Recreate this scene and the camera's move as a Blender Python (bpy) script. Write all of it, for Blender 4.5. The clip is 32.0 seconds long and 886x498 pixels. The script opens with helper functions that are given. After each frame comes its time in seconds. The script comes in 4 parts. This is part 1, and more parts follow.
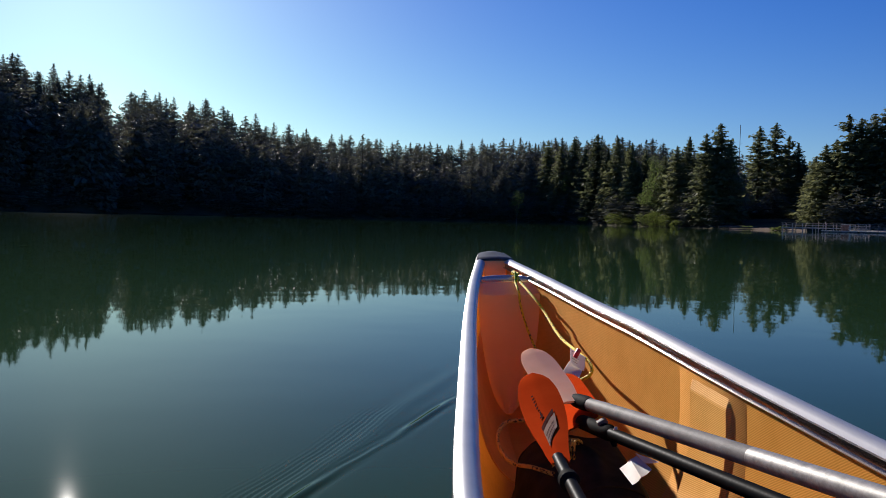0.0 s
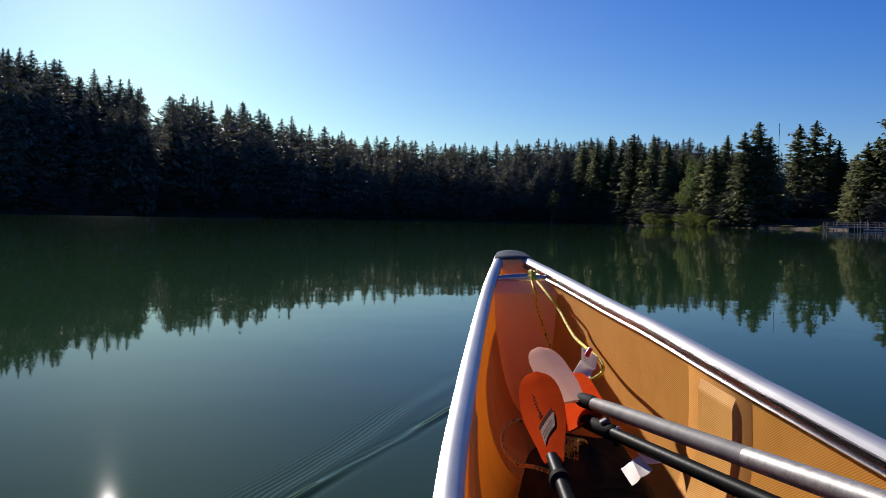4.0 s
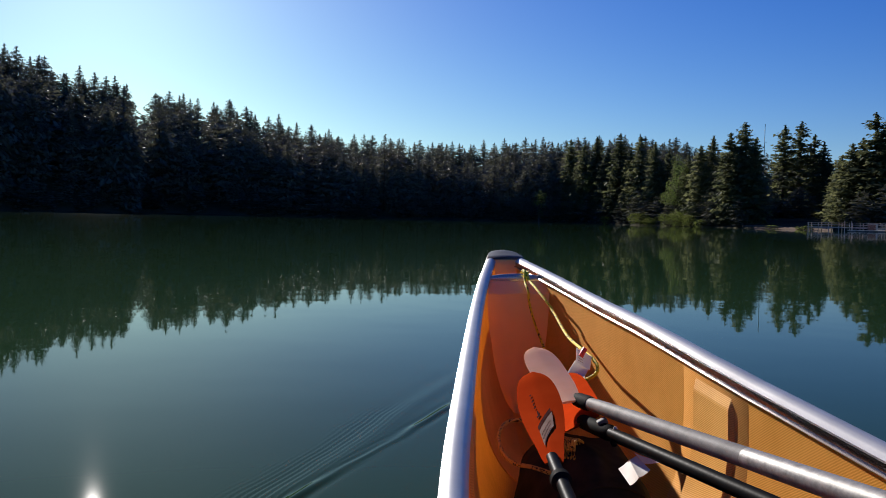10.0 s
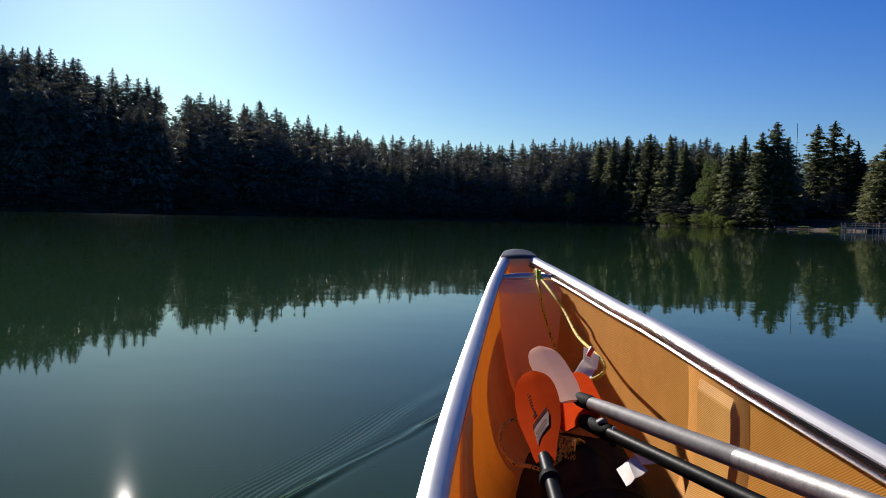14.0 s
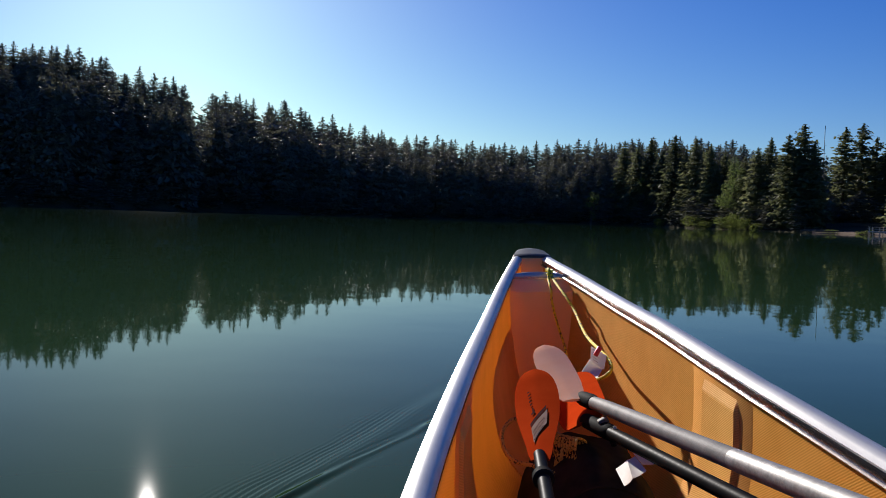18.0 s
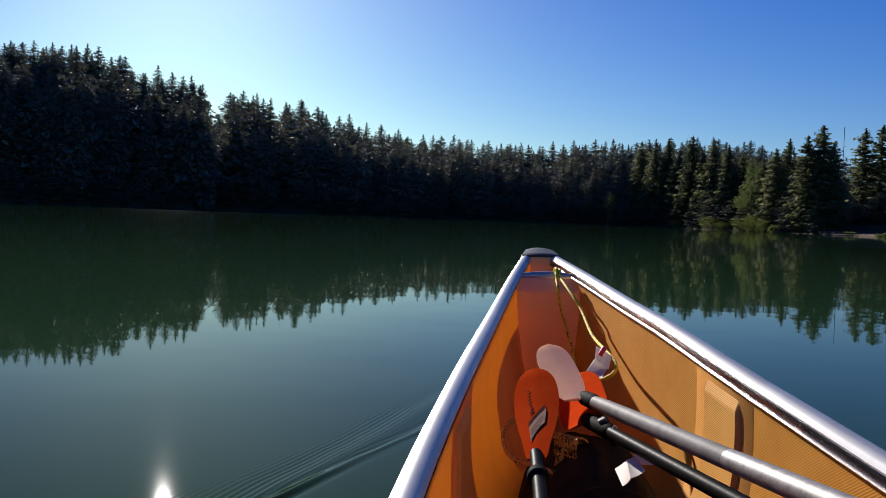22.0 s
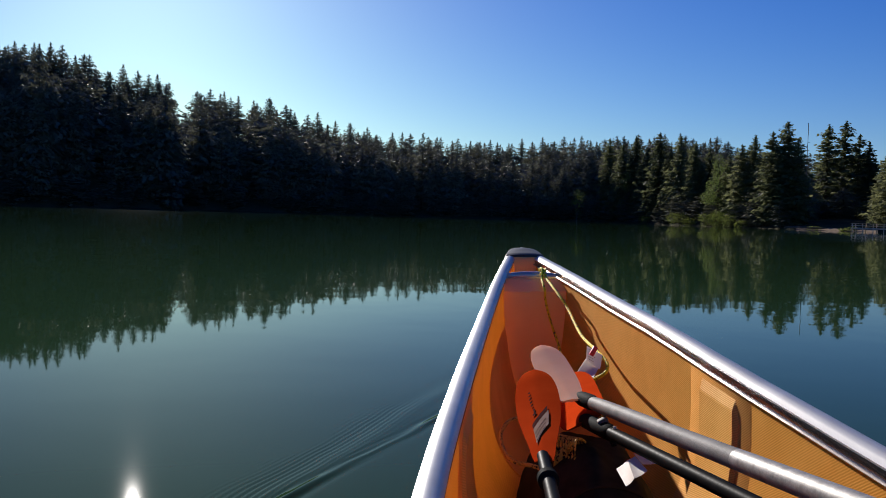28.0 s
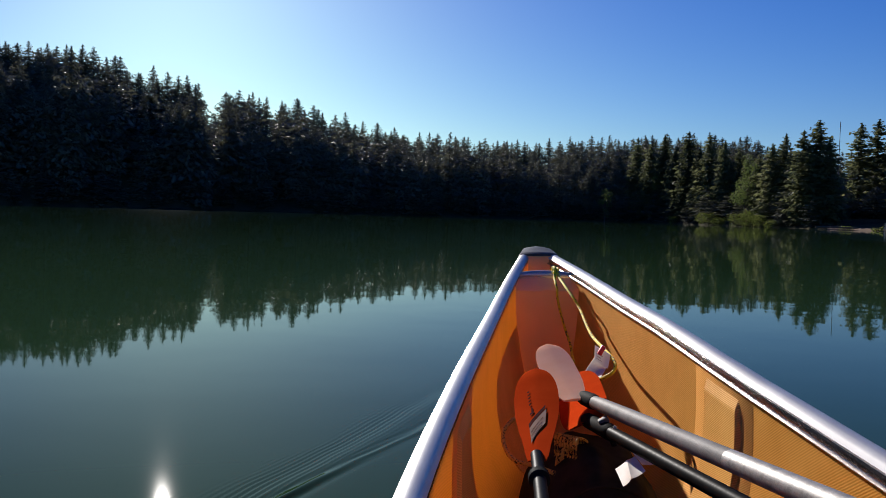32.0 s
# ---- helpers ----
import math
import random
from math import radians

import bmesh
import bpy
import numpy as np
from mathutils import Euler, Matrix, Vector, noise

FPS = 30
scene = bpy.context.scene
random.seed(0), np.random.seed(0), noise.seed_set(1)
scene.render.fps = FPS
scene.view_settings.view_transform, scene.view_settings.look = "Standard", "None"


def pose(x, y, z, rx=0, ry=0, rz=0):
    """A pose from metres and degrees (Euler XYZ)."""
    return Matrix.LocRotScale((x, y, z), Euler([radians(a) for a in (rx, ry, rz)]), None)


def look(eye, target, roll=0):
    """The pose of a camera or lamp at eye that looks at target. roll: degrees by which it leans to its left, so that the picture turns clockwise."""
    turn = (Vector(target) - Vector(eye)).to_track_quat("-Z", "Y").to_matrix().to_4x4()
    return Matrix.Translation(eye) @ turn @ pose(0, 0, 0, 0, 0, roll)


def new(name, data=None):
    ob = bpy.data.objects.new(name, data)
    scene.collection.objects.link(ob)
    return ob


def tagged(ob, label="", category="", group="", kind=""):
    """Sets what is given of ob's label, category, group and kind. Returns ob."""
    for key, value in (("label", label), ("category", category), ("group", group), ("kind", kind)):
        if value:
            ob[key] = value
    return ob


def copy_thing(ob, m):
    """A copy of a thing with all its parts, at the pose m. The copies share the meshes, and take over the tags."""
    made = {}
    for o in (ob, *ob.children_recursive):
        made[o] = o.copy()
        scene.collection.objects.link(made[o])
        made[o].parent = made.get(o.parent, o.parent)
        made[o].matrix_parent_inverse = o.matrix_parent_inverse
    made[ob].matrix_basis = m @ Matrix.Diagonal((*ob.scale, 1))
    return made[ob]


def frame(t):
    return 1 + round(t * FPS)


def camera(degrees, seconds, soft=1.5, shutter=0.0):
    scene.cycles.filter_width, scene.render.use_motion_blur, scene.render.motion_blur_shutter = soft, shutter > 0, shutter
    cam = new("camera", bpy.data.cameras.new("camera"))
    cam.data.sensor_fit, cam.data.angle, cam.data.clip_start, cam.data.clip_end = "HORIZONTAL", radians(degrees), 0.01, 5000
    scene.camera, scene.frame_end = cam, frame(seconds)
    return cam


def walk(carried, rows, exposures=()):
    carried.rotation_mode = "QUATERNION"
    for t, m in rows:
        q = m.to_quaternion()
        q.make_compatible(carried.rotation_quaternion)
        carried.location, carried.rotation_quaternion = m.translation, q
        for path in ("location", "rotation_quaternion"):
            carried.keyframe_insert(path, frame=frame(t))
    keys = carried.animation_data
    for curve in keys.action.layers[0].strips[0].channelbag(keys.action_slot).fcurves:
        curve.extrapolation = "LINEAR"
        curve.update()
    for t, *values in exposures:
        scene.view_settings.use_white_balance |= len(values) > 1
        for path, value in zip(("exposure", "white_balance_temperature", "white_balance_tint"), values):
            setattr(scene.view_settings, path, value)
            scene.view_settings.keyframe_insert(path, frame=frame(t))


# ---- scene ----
# Camera held over the port gunwale of a canoe on a lake; x right, y ahead along the canoe, z up from the water.
cam = camera(52.2, 32.0, soft=0.5)
PATH = [
    (0, -0.4038, -0.0230, 0.6081, -3.279, -1.860, 1.404),
    (0.5, -0.3934, -0.0210, 0.6169, -3.280, -1.808, -0.323),
    (1, -0.3874, -0.0194, 0.6131, -2.996, -1.834, 0.262),
    (1.5, -0.3790, -0.0174, 0.6122, -2.727, -1.855, 0.353),
    (2, -0.3707, -0.0155, 0.6119, -2.488, -1.861, 0.287),
    (2.5, -0.3624, -0.0136, 0.6106, -2.227, -1.860, 0.336),
    (3, -0.3484, -0.0104, 0.6085, -1.780, -1.859, 0.425),
    (3.5, -0.3339, -0.0072, 0.6048, -1.277, -1.852, 0.734),
    (5.5, -0.3392, -0.0084, 0.5970, -1.230, -1.837, 1.940),
    (6, -0.3502, -0.0107, 0.6009, -1.625, -1.860, 1.620),
    (6.5, -0.3531, -0.0113, 0.6040, -1.792, -1.858, 1.179),
    (7, -0.3466, -0.0100, 0.6088, -1.723, -1.877, 0.430),
    (7.5, -0.3383, -0.0083, 0.6094, -1.491, -1.891, 0.284),
    (8, -0.3309, -0.0068, 0.6105, -1.302, -1.906, 0.060),
    (8.5, -0.3321, -0.0070, 0.6083, -1.282, -1.898, 0.377),
    (9, -0.3363, -0.0078, 0.6061, -1.344, -1.896, 0.767),
    (9.5, -0.3454, -0.0097, 0.6046, -1.552, -1.904, 1.174),
    (10, -0.3566, -0.0121, 0.6047, -1.868, -1.905, 1.343),
    (10.5, -0.3644, -0.0139, 0.6070, -2.138, -1.913, 1.154),
    (11, -0.3611, -0.0132, 0.6066, -2.036, -1.914, 1.171),
    (11.5, -0.3478, -0.0102, 0.6044, -1.604, -1.915, 1.298),
    (12, -0.3286, -0.0062, 0.6072, -1.124, -1.928, 0.635),
    (12.5, -0.3110, -0.0027, 0.6062, -0.574, -1.946, 0.600),
    (13, -0.2985, -0.0002, 0.6012, -0.086, -1.929, 1.119),
    (13.5, -0.2945, 0.0005, 0.5988, 0.088, -1.916, 1.372),
    (15.5, -0.3173, -0.0039, 0.6023, -0.659, -1.937, 1.247),
    (16, -0.3069, -0.0019, 0.5998, -0.296, -1.929, 1.438),
    (16.5, -0.2893, 0.0014, 0.6006, 0.224, -1.955, 1.196),
    (17, -0.2736, 0.0040, 0.5927, 0.885, -1.923, 2.062),
    (17.5, -0.2616, 0.0059, 0.5922, 1.278, -1.936, 2.053),
    (18, -0.2576, 0.0066, 0.5931, 1.383, -1.945, 1.892),
    (18.5, -0.2624, 0.0059, 0.5952, 1.193, -1.964, 1.709),
    (19, -0.2728, 0.0042, 0.5960, 0.848, -1.957, 1.689),
    (19.5, -0.2792, 0.0031, 0.5989, 0.593, -1.976, 1.421),
    (20, -0.2776, 0.0034, 0.5972, 0.684, -1.974, 1.644),
    (20.5, -0.2657, 0.0054, 0.5967, 1.065, -1.981, 1.600),
    (21, -0.2487, 0.0080, 0.5953, 1.643, -1.999, 1.695),
    (21.5, -0.2354, 0.0097, 0.5925, 2.142, -2.005, 1.996),
    (22, -0.2290, 0.0105, 0.5902, 2.388, -1.984, 2.185),
    (22.5, -0.2337, 0.0099, 0.5904, 2.232, -1.981, 2.201),
    (23, -0.2411, 0.0089, 0.5916, 1.965, -1.981, 2.094),
    (23.5, -0.2508, 0.0076, 0.5969, 1.555, -2.025, 1.577),
    (24, -0.2572, 0.0067, 0.6020, 1.257, -2.069, 1.072),
    (24.5, -0.2564, 0.0068, 0.6056, 1.215, -2.111, 0.694),
    (26.5, -0.2626, 0.0058, 0.5989, 1.163, -2.053, 1.550),
    (27, -0.2774, 0.0032, 0.5957, 0.774, -2.023, 2.090),
    (27.5, -0.2859, 0.0018, 0.5983, 0.455, -2.030, 1.840),
    (28, -0.2843, 0.0021, 0.5996, 0.487, -2.055, 1.730),
    (28.5, -0.2739, 0.0037, 0.5935, 0.934, -2.019, 2.364),
    (29, -0.2563, 0.0066, 0.5970, 1.426, -2.075, 1.854),
    (29.5, -0.2354, 0.0097, 0.5996, 2.057, -2.137, 1.491),
    (30, -0.2212, 0.0112, 0.5926, 2.669, -2.102, 2.257),
    (30.5, -0.2129, 0.0122, 0.5912, 2.963, -2.087, 2.330),
    (31, -0.2134, 0.0121, 0.5911, 2.947, -2.082, 2.337),
    (31.5, -0.2233, 0.0108, 0.5891, 2.658, -2.052, 2.612),
    (32, -0.2322, 0.0101, 0.5974, 2.207, -2.122, 1.719),
]


def eye_row(t, x, y, z, yaw, pitch, roll):
    a, b = radians(yaw), radians(pitch)
    way = Vector((-math.sin(a) * math.cos(b), math.cos(a) * math.cos(b), math.sin(b)))
    return t, look((x, y, z), Vector((x, y, z)) + way, roll)


walk(cam, [eye_row(*row) for row in PATH], exposures=[(0.0, 0.84, 5850, 11.5), (32.0, 0.76, 5850, 11.5)])

# ---- sky and sun ----
SUN_AZ, SUN_EL = radians(-19.2), radians(18.0)     # azimuth from +y, positive to the right
sun_way = Vector((math.sin(SUN_AZ) * math.cos(SUN_EL), math.cos(SUN_AZ) * math.cos(SUN_EL), math.sin(SUN_EL)))
world = bpy.data.worlds.new("sky")
scene.world = world
world.use_nodes = True
wn, wl = world.node_tree.nodes, world.node_tree.links
sky = wn.new("ShaderNodeTexSky")
sky.sky_type = "NISHITA"
sky.sun_disc = False
sky.sun_elevation = SUN_EL
sky.sun_rotation = SUN_AZ
sky.altitude = 300
sky.air_density = 1.0
sky.dust_density = 0.4
sky.ozone_density = 4.0
wn["Background"].inputs["Strength"].default_value = 0.043
deep = wn.new("ShaderNodeHueSaturation")
deep.inputs["Hue"].default_value = 0.504
deep.inputs["Saturation"].default_value = 1.30
wl.new(sky.outputs["Color"], deep.inputs["Color"])
# a steeper green: cyan near the sun, a purer blue away from it
split, join = wn.new("ShaderNodeSeparateColor"), wn.new("ShaderNodeCombineColor")
wl.new(deep.outputs["Color"], split.inputs["Color"])
for channel, gain, power in (("Red", 0.94, 1.0), ("Green", 0.685, 1.205), ("Blue", 1.40, 0.89)):
    steep, lifted = wn.new("ShaderNodeMath"), wn.new("ShaderNodeMath")
    steep.operation, lifted.operation = "POWER", "MULTIPLY"
    steep.inputs[1].default_value, lifted.inputs[1].default_value = power, gain
    wl.new(split.outputs[channel], steep.inputs[0])
    wl.new(steep.outputs[0], lifted.inputs[0])
    wl.new(lifted.outputs[0], join.inputs[channel])
wl.new(join.outputs["Color"], wn["Background"].inputs["Color"])
sun_data = bpy.data.lights.new("sun", "SUN")
sun_data.energy = 5.0
sun_data.angle = radians(0.5)
sun_data.color = (1.0, 0.89, 0.74)
sun = new("sun", sun_data)
sun.matrix_world = look(sun_way * 100, (0, 0, 0))


# ---- materials ----
def material(name):
    m = bpy.data.materials.new(name)
    m.use_nodes = True
    nt = m.node_tree
    return m, nt, nt.nodes["Principled BSDF"]


def node(nt, kind, **values):
    n = nt.nodes.new(kind)
    for key, value in values.items():
        n.inputs[key.replace("_", " ")].default_value = value
    return n


def coords(nt, scale=(1, 1, 1), space="Object"):
    tc = nt.nodes.new("ShaderNodeTexCoord")
    mp = nt.nodes.new("ShaderNodeMapping")
    mp.inputs["Scale"].default_value = scale
    nt.links.new(tc.outputs[space], mp.inputs["Vector"])
    return mp.outputs["Vector"]


def ramp(nt, fac, stops):
    r = nt.nodes.new("ShaderNodeValToRGB")
    e = r.color_ramp.elements
    while len(e) < len(stops):
        e.new(0.5)
    for k, (at, col) in enumerate(stops):
        e[k].position, e[k].color = at, (*col, 1)
    nt.links.new(fac, r.inputs["Fac"])
    return r.outputs["Color"]


def bump(nt, bsdf, height, strength=0.3, distance=0.01):
    b = node(nt, "ShaderNodeBump", Strength=strength, Distance=distance)
    nt.links.new(height, b.inputs["Height"])
    nt.links.new(b.outputs["Normal"], bsdf.inputs["Normal"])


def surface(name, low, high, rough=0.5, metal=0.0, grain=20.0, fine=120.0, relief=0.2, depth=0.002, spec=0.5, thin=0.0):
    """Two scales of noise: broad stains in the colour, fine grain in the relief and the gloss."""
    m, nt, b = material(name)
    v = coords(nt)
    broad = node(nt, "ShaderNodeTexNoise", Scale=grain, Detail=5.0, Roughness=0.6)
    tiny = node(nt, "ShaderNodeTexNoise", Scale=fine, Detail=3.0)
    for n in (broad, tiny):
        nt.links.new(v, n.inputs["Vector"])
    col = ramp(nt, broad.outputs["Fac"], [(0.3, low), (0.7, high)])
    nt.links.new(col, b.inputs["Base Color"])
    if thin:                                # light passes through thin plastic
        pane, mix = nt.nodes.new("ShaderNodeBsdfTranslucent"), nt.nodes.new("ShaderNodeMixShader")
        nt.links.new(col, pane.inputs["Color"])
        mix.inputs[0].default_value = thin
        nt.links.new(b.outputs[0], mix.inputs[1])
        nt.links.new(pane.outputs[0], mix.inputs[2])
        nt.links.new(mix.outputs[0], nt.nodes["Material Output"].inputs["Surface"])
    r = nt.nodes.new("ShaderNodeMapRange")
    r.inputs["To Min"].default_value, r.inputs["To Max"].default_value = max(rough - 0.08, 0.02), min(rough + 0.1, 1)
    nt.links.new(tiny.outputs["Fac"], r.inputs["Value"])
    nt.links.new(r.outputs["Result"], b.inputs["Roughness"])
    b.inputs["Metallic"].default_value = metal
    b.inputs["Specular IOR Level"].default_value = spec
    bump(nt, b, tiny.outputs["Fac"], relief, depth)
    return m


def foliage(name, dark, light, passing=0.35):
    """Leaves and needles: colour by tree and by clump, some light passing through them."""
    m, nt, b = material(name)
    info = nt.nodes.new("ShaderNodeObjectInfo")
    geo = nt.nodes.new("ShaderNodeNewGeometry")
    mixed = nt.nodes.new("ShaderNodeMath")
    mixed.operation = "MULTIPLY_ADD"
    mixed.inputs[1].default_value = 0.55
    nt.links.new(info.outputs["Random"], mixed.inputs[0])
    half = nt.nodes.new("ShaderNodeMath")
    half.operation = "MULTIPLY"
    half.inputs[1].default_value = 0.45
    nt.links.new(geo.outputs["Random Per Island"], half.inputs[0])
    nt.links.new(half.outputs[0], mixed.inputs[2])
    col = ramp(nt, mixed.outputs[0], [(0.1, dark), (0.9, light)])
    nt.links.new(col, b.inputs["Base Color"])
    b.inputs["Roughness"].default_value = 0.6
    b.inputs["Specular IOR Level"].default_value = 0.08
    tr = nt.nodes.new("ShaderNodeBsdfTranslucent")
    nt.links.new(col, tr.inputs["Color"])
    mix = nt.nodes.new("ShaderNodeMixShader")
    mix.inputs[0].default_value = passing
    nt.links.new(b.outputs[0], mix.inputs[1])
    nt.links.new(tr.outputs[0], mix.inputs[2])
    nt.links.new(mix.outputs[0], nt.nodes["Material Output"].inputs["Surface"])
    return m


FIR = foliage("fir_needles", (0.088, 0.100, 0.048), (0.200, 0.208, 0.092), 0.40)
# Copy of FIR with hill shade and haze put in: less translucent, greyer.
SHADED_FIR = foliage("shaded_fir_needles", (0.105, 0.110, 0.080), (0.210, 0.205, 0.140), 0.16)
LEAF = foliage("broad_leaves", (0.11, 0.15, 0.04), (0.19, 0.23, 0.065), 0.4)
SHRUB = foliage("shrub_leaves", (0.11, 0.14, 0.03), (0.20, 0.23, 0.05), 0.4)
BARK = surface("bark", (0.06, 0.045, 0.035), (0.15, 0.12, 0.095), 0.9, grain=3, fine=14, relief=0.8, depth=0.05, spec=0.05)
DEADWOOD = surface("weathered_dead_wood", (0.16, 0.14, 0.12), (0.30, 0.27, 0.24), 0.9, grain=3, fine=20, relief=0.5, depth=0.02)
SOIL = surface("forest_soil", (0.035, 0.032, 0.018), (0.085, 0.075, 0.04), 0.95, grain=0.12, fine=1.5, relief=0.8, depth=0.2, spec=0.02)
GRAVEL = surface("bank_gravel", (0.16, 0.14, 0.11), (0.32, 0.28, 0.22), 0.95, grain=1.0, fine=9, relief=0.6, depth=0.05, spec=0.05)
EARTH = surface("bank_earth", (0.11, 0.08, 0.055), (0.24, 0.175, 0.12), 0.95, grain=0.8, fine=7, relief=0.7, depth=0.06, spec=0.03)
DECKING = surface("grey_decking", (0.46, 0.37, 0.28), (0.66, 0.54, 0.42), 0.85, grain=2.0, fine=18, relief=0.4, depth=0.01, spec=0.1)
PALE = surface("pale_float", (0.56, 0.48, 0.37), (0.76, 0.67, 0.54), 0.8, grain=1.5, fine=12, relief=0.3, depth=0.01)
CLAY = surface("red_clay_block", (0.28, 0.12, 0.08), (0.42, 0.20, 0.14), 0.9, grain=3, fine=20, relief=0.5, depth=0.02)
WIRE = surface("grey_fence_mesh", (0.12, 0.12, 0.12), (0.22, 0.22, 0.21), 0.7, grain=2, fine=16, relief=0.3, depth=0.01)
ALU = surface("brushed_aluminium", (0.44, 0.425, 0.395), (0.54, 0.525, 0.49), 0.40, 0.62, grain=9, fine=700, relief=0.02, depth=0.0004)
# Smooth rail metal, its colour darkened to stand for the hull's reflection.
DARKENED_GROOVE = surface("darkened_polished_groove", (0.22, 0.19, 0.18), (0.34, 0.30, 0.28), 0.16, 1.0, grain=14, fine=500, relief=0.03, depth=0.0004)
WORN = surface("worn_shiny_sleeve", (0.15, 0.14, 0.125), (0.30, 0.285, 0.26), 0.50, 0.30, grain=70, fine=520, relief=0.35, depth=0.0008, spec=0.2)
CAP = surface("charcoal_end_cap", (0.025, 0.027, 0.030), (0.055, 0.058, 0.064), 0.5, grain=18, fine=250, relief=0.15, depth=0.0008, spec=0.15)
GREY_TUBE = surface("grey_shaft_sleeve", (0.115, 0.106, 0.096), (0.20, 0.185, 0.168), 0.64, 0.0, grain=22, fine=380, relief=0.4, depth=0.0008, spec=0.08)
BLACK_TUBE = surface("black_carbon_shaft", (0.003, 0.003, 0.003), (0.009, 0.009, 0.010), 0.46, grain=20, fine=200, relief=0.10, depth=0.0006, spec=0.01)
RUBBER = surface("black_rubber", (0.006, 0.006, 0.006), (0.014, 0.014, 0.014), 0.7, grain=25, fine=300, relief=0.3, depth=0.001, spec=0.01)
ORANGE = surface("orange_blade_plastic", (0.40, 0.037, 0.005), (0.48, 0.050, 0.007), 0.55, grain=10, fine=220, relief=0.12, depth=0.0004, spec=0.0)
WHITE_BLADE = surface("pale_blade_plastic", (0.90, 0.54, 0.34), (0.95, 0.61, 0.41), 0.5, grain=10, fine=220, relief=0.1, depth=0.0004, spec=0.0, thin=0.30)
BAG = surface("dark_olive_nylon", (0.026, 0.022, 0.012), (0.054, 0.045, 0.025), 0.9, grain=14, fine=400, relief=0.35, depth=0.001, spec=0.0)
PAPER = surface("white_paper", (0.76, 0.72, 0.66), (0.84, 0.80, 0.75), 0.7, grain=25, fine=300, relief=0.1, depth=0.0005, thin=0.4)
INK = surface("grey_print", (0.28, 0.18, 0.12), (0.38, 0.25, 0.18), 0.8, grain=40, fine=300, relief=0.05, depth=0.0003, spec=0.0)
DARK_PRINT = surface("dark_print", (0.05, 0.02, 0.015), (0.10, 0.04, 0.03), 0.5, grain=40, fine=300, relief=0.05, depth=0.0003, spec=0.0)
RED = surface("red_clip_plastic", (0.55, 0.02, 0.03), (0.68, 0.04, 0.05), 0.45, grain=20, fine=200, relief=0.1, depth=0.0006)


def aramid(name, low, high, rough, passing=0.32):
    """Amber woven cloth under resin: a fine diagonal weave, long stains, soft gloss."""
    m, nt, b = material(name)
    v = coords(nt)
    broad = node(nt, "ShaderNodeTexNoise", Scale=5.0, Detail=6.0, Roughness=0.65)
    nt.links.new(v, broad.inputs["Vector"])
    weave = []
    for turn in (0.50, -0.95):
        mp = nt.nodes.new("ShaderNodeMapping")
        mp.inputs["Rotation"].default_value = (turn, 0, 0)
        nt.links.new(v, mp.inputs["Vector"])
        w = nt.nodes.new("ShaderNodeTexWave")
        w.bands_direction = "Z"
        w.inputs["Scale"].default_value = 78.0
        w.inputs["Distortion"].default_value = 0.4
        w.inputs["Detail"].default_value = 1.0
        nt.links.new(mp.outputs[0], w.inputs["Vector"])
        weave.append(w.outputs["Fac"])
    both = nt.nodes.new("ShaderNodeMath")
    both.operation = "MULTIPLY_ADD"
    both.inputs[1].default_value = 0.35
    nt.links.new(weave[1], both.inputs[0])
    nt.links.new(weave[0], both.inputs[2])
    blend = nt.nodes.new("ShaderNodeMath")
    blend.operation = "MULTIPLY_ADD"
    blend.inputs[1].default_value = 0.40
    nt.links.new(both.outputs[0], blend.inputs[0])
    nt.links.new(broad.outputs["Fac"], blend.inputs[2])
    nt.links.new(ramp(nt, blend.outputs[0], [(0.50, low), (1.0, high)]), b.inputs["Base Color"])
    b.inputs["Roughness"].default_value = rough
    b.inputs["Specular IOR Level"].default_value = 0.1
    bump(nt, b, both.outputs[0], 0.20, 0.001)
    glow = nt.nodes.new("ShaderNodeBsdfTranslucent")     # thin cloth lets the sun through
    glow.inputs["Color"].default_value = (1.0, 0.50, 0.07, 1)
    mix = nt.nodes.new("ShaderNodeMixShader")
    mix.inputs[0].default_value = passing
    nt.links.new(b.outputs[0], mix.inputs[1])
    nt.links.new(glow.outputs[0], mix.inputs[2])
    nt.links.new(mix.outputs[0], nt.nodes["Material Output"].inputs["Surface"])
    return m


HULL = aramid("amber_aramid_cloth", (0.70, 0.285, 0.028), (1.0, 0.49, 0.09), 0.45)
OUTSIDE = aramid("amber_outer_laminate", (0.70, 0.285, 0.028), (1.0, 0.49, 0.09), 0.30, 0.8)
TAPE = aramid("amber_cloth_tape", (0.70, 0.31, 0.045), (0.96, 0.51, 0.12), 0.45, 0.26)
CORE = aramid("amber_cloth_over_foam", (0.70, 0.31, 0.045), (0.96, 0.51, 0.12), 0.45, 0.10)
SKIN = surface("amber_gelcoat", (0.90, 0.63, 0.25), (0.96, 0.70, 0.31), 0.6, grain=4, fine=60, relief=0.08, depth=0.001, spec=0.08, thin=0.36)


def rope_material(name, yellow, black, size=210.0):
    m, nt, b = material(name)
    v = coords(nt)
    n = node(nt, "ShaderNodeTexVoronoi", Scale=size)
    nt.links.new(v, n.inputs["Vector"])
    nt.links.new(ramp(nt, n.outputs["Color"], [(0.24, black), (0.30, yellow)]), b.inputs["Base Color"])
    b.inputs["Roughness"].default_value = 0.6
    b.inputs["Specular IOR Level"].default_value = 0.1
    strand = node(nt, "ShaderNodeTexNoise", Scale=600.0)
    nt.links.new(v, strand.inputs["Vector"])
    bump(nt, b, strand.outputs["Fac"], 0.5, 0.001)
    return m


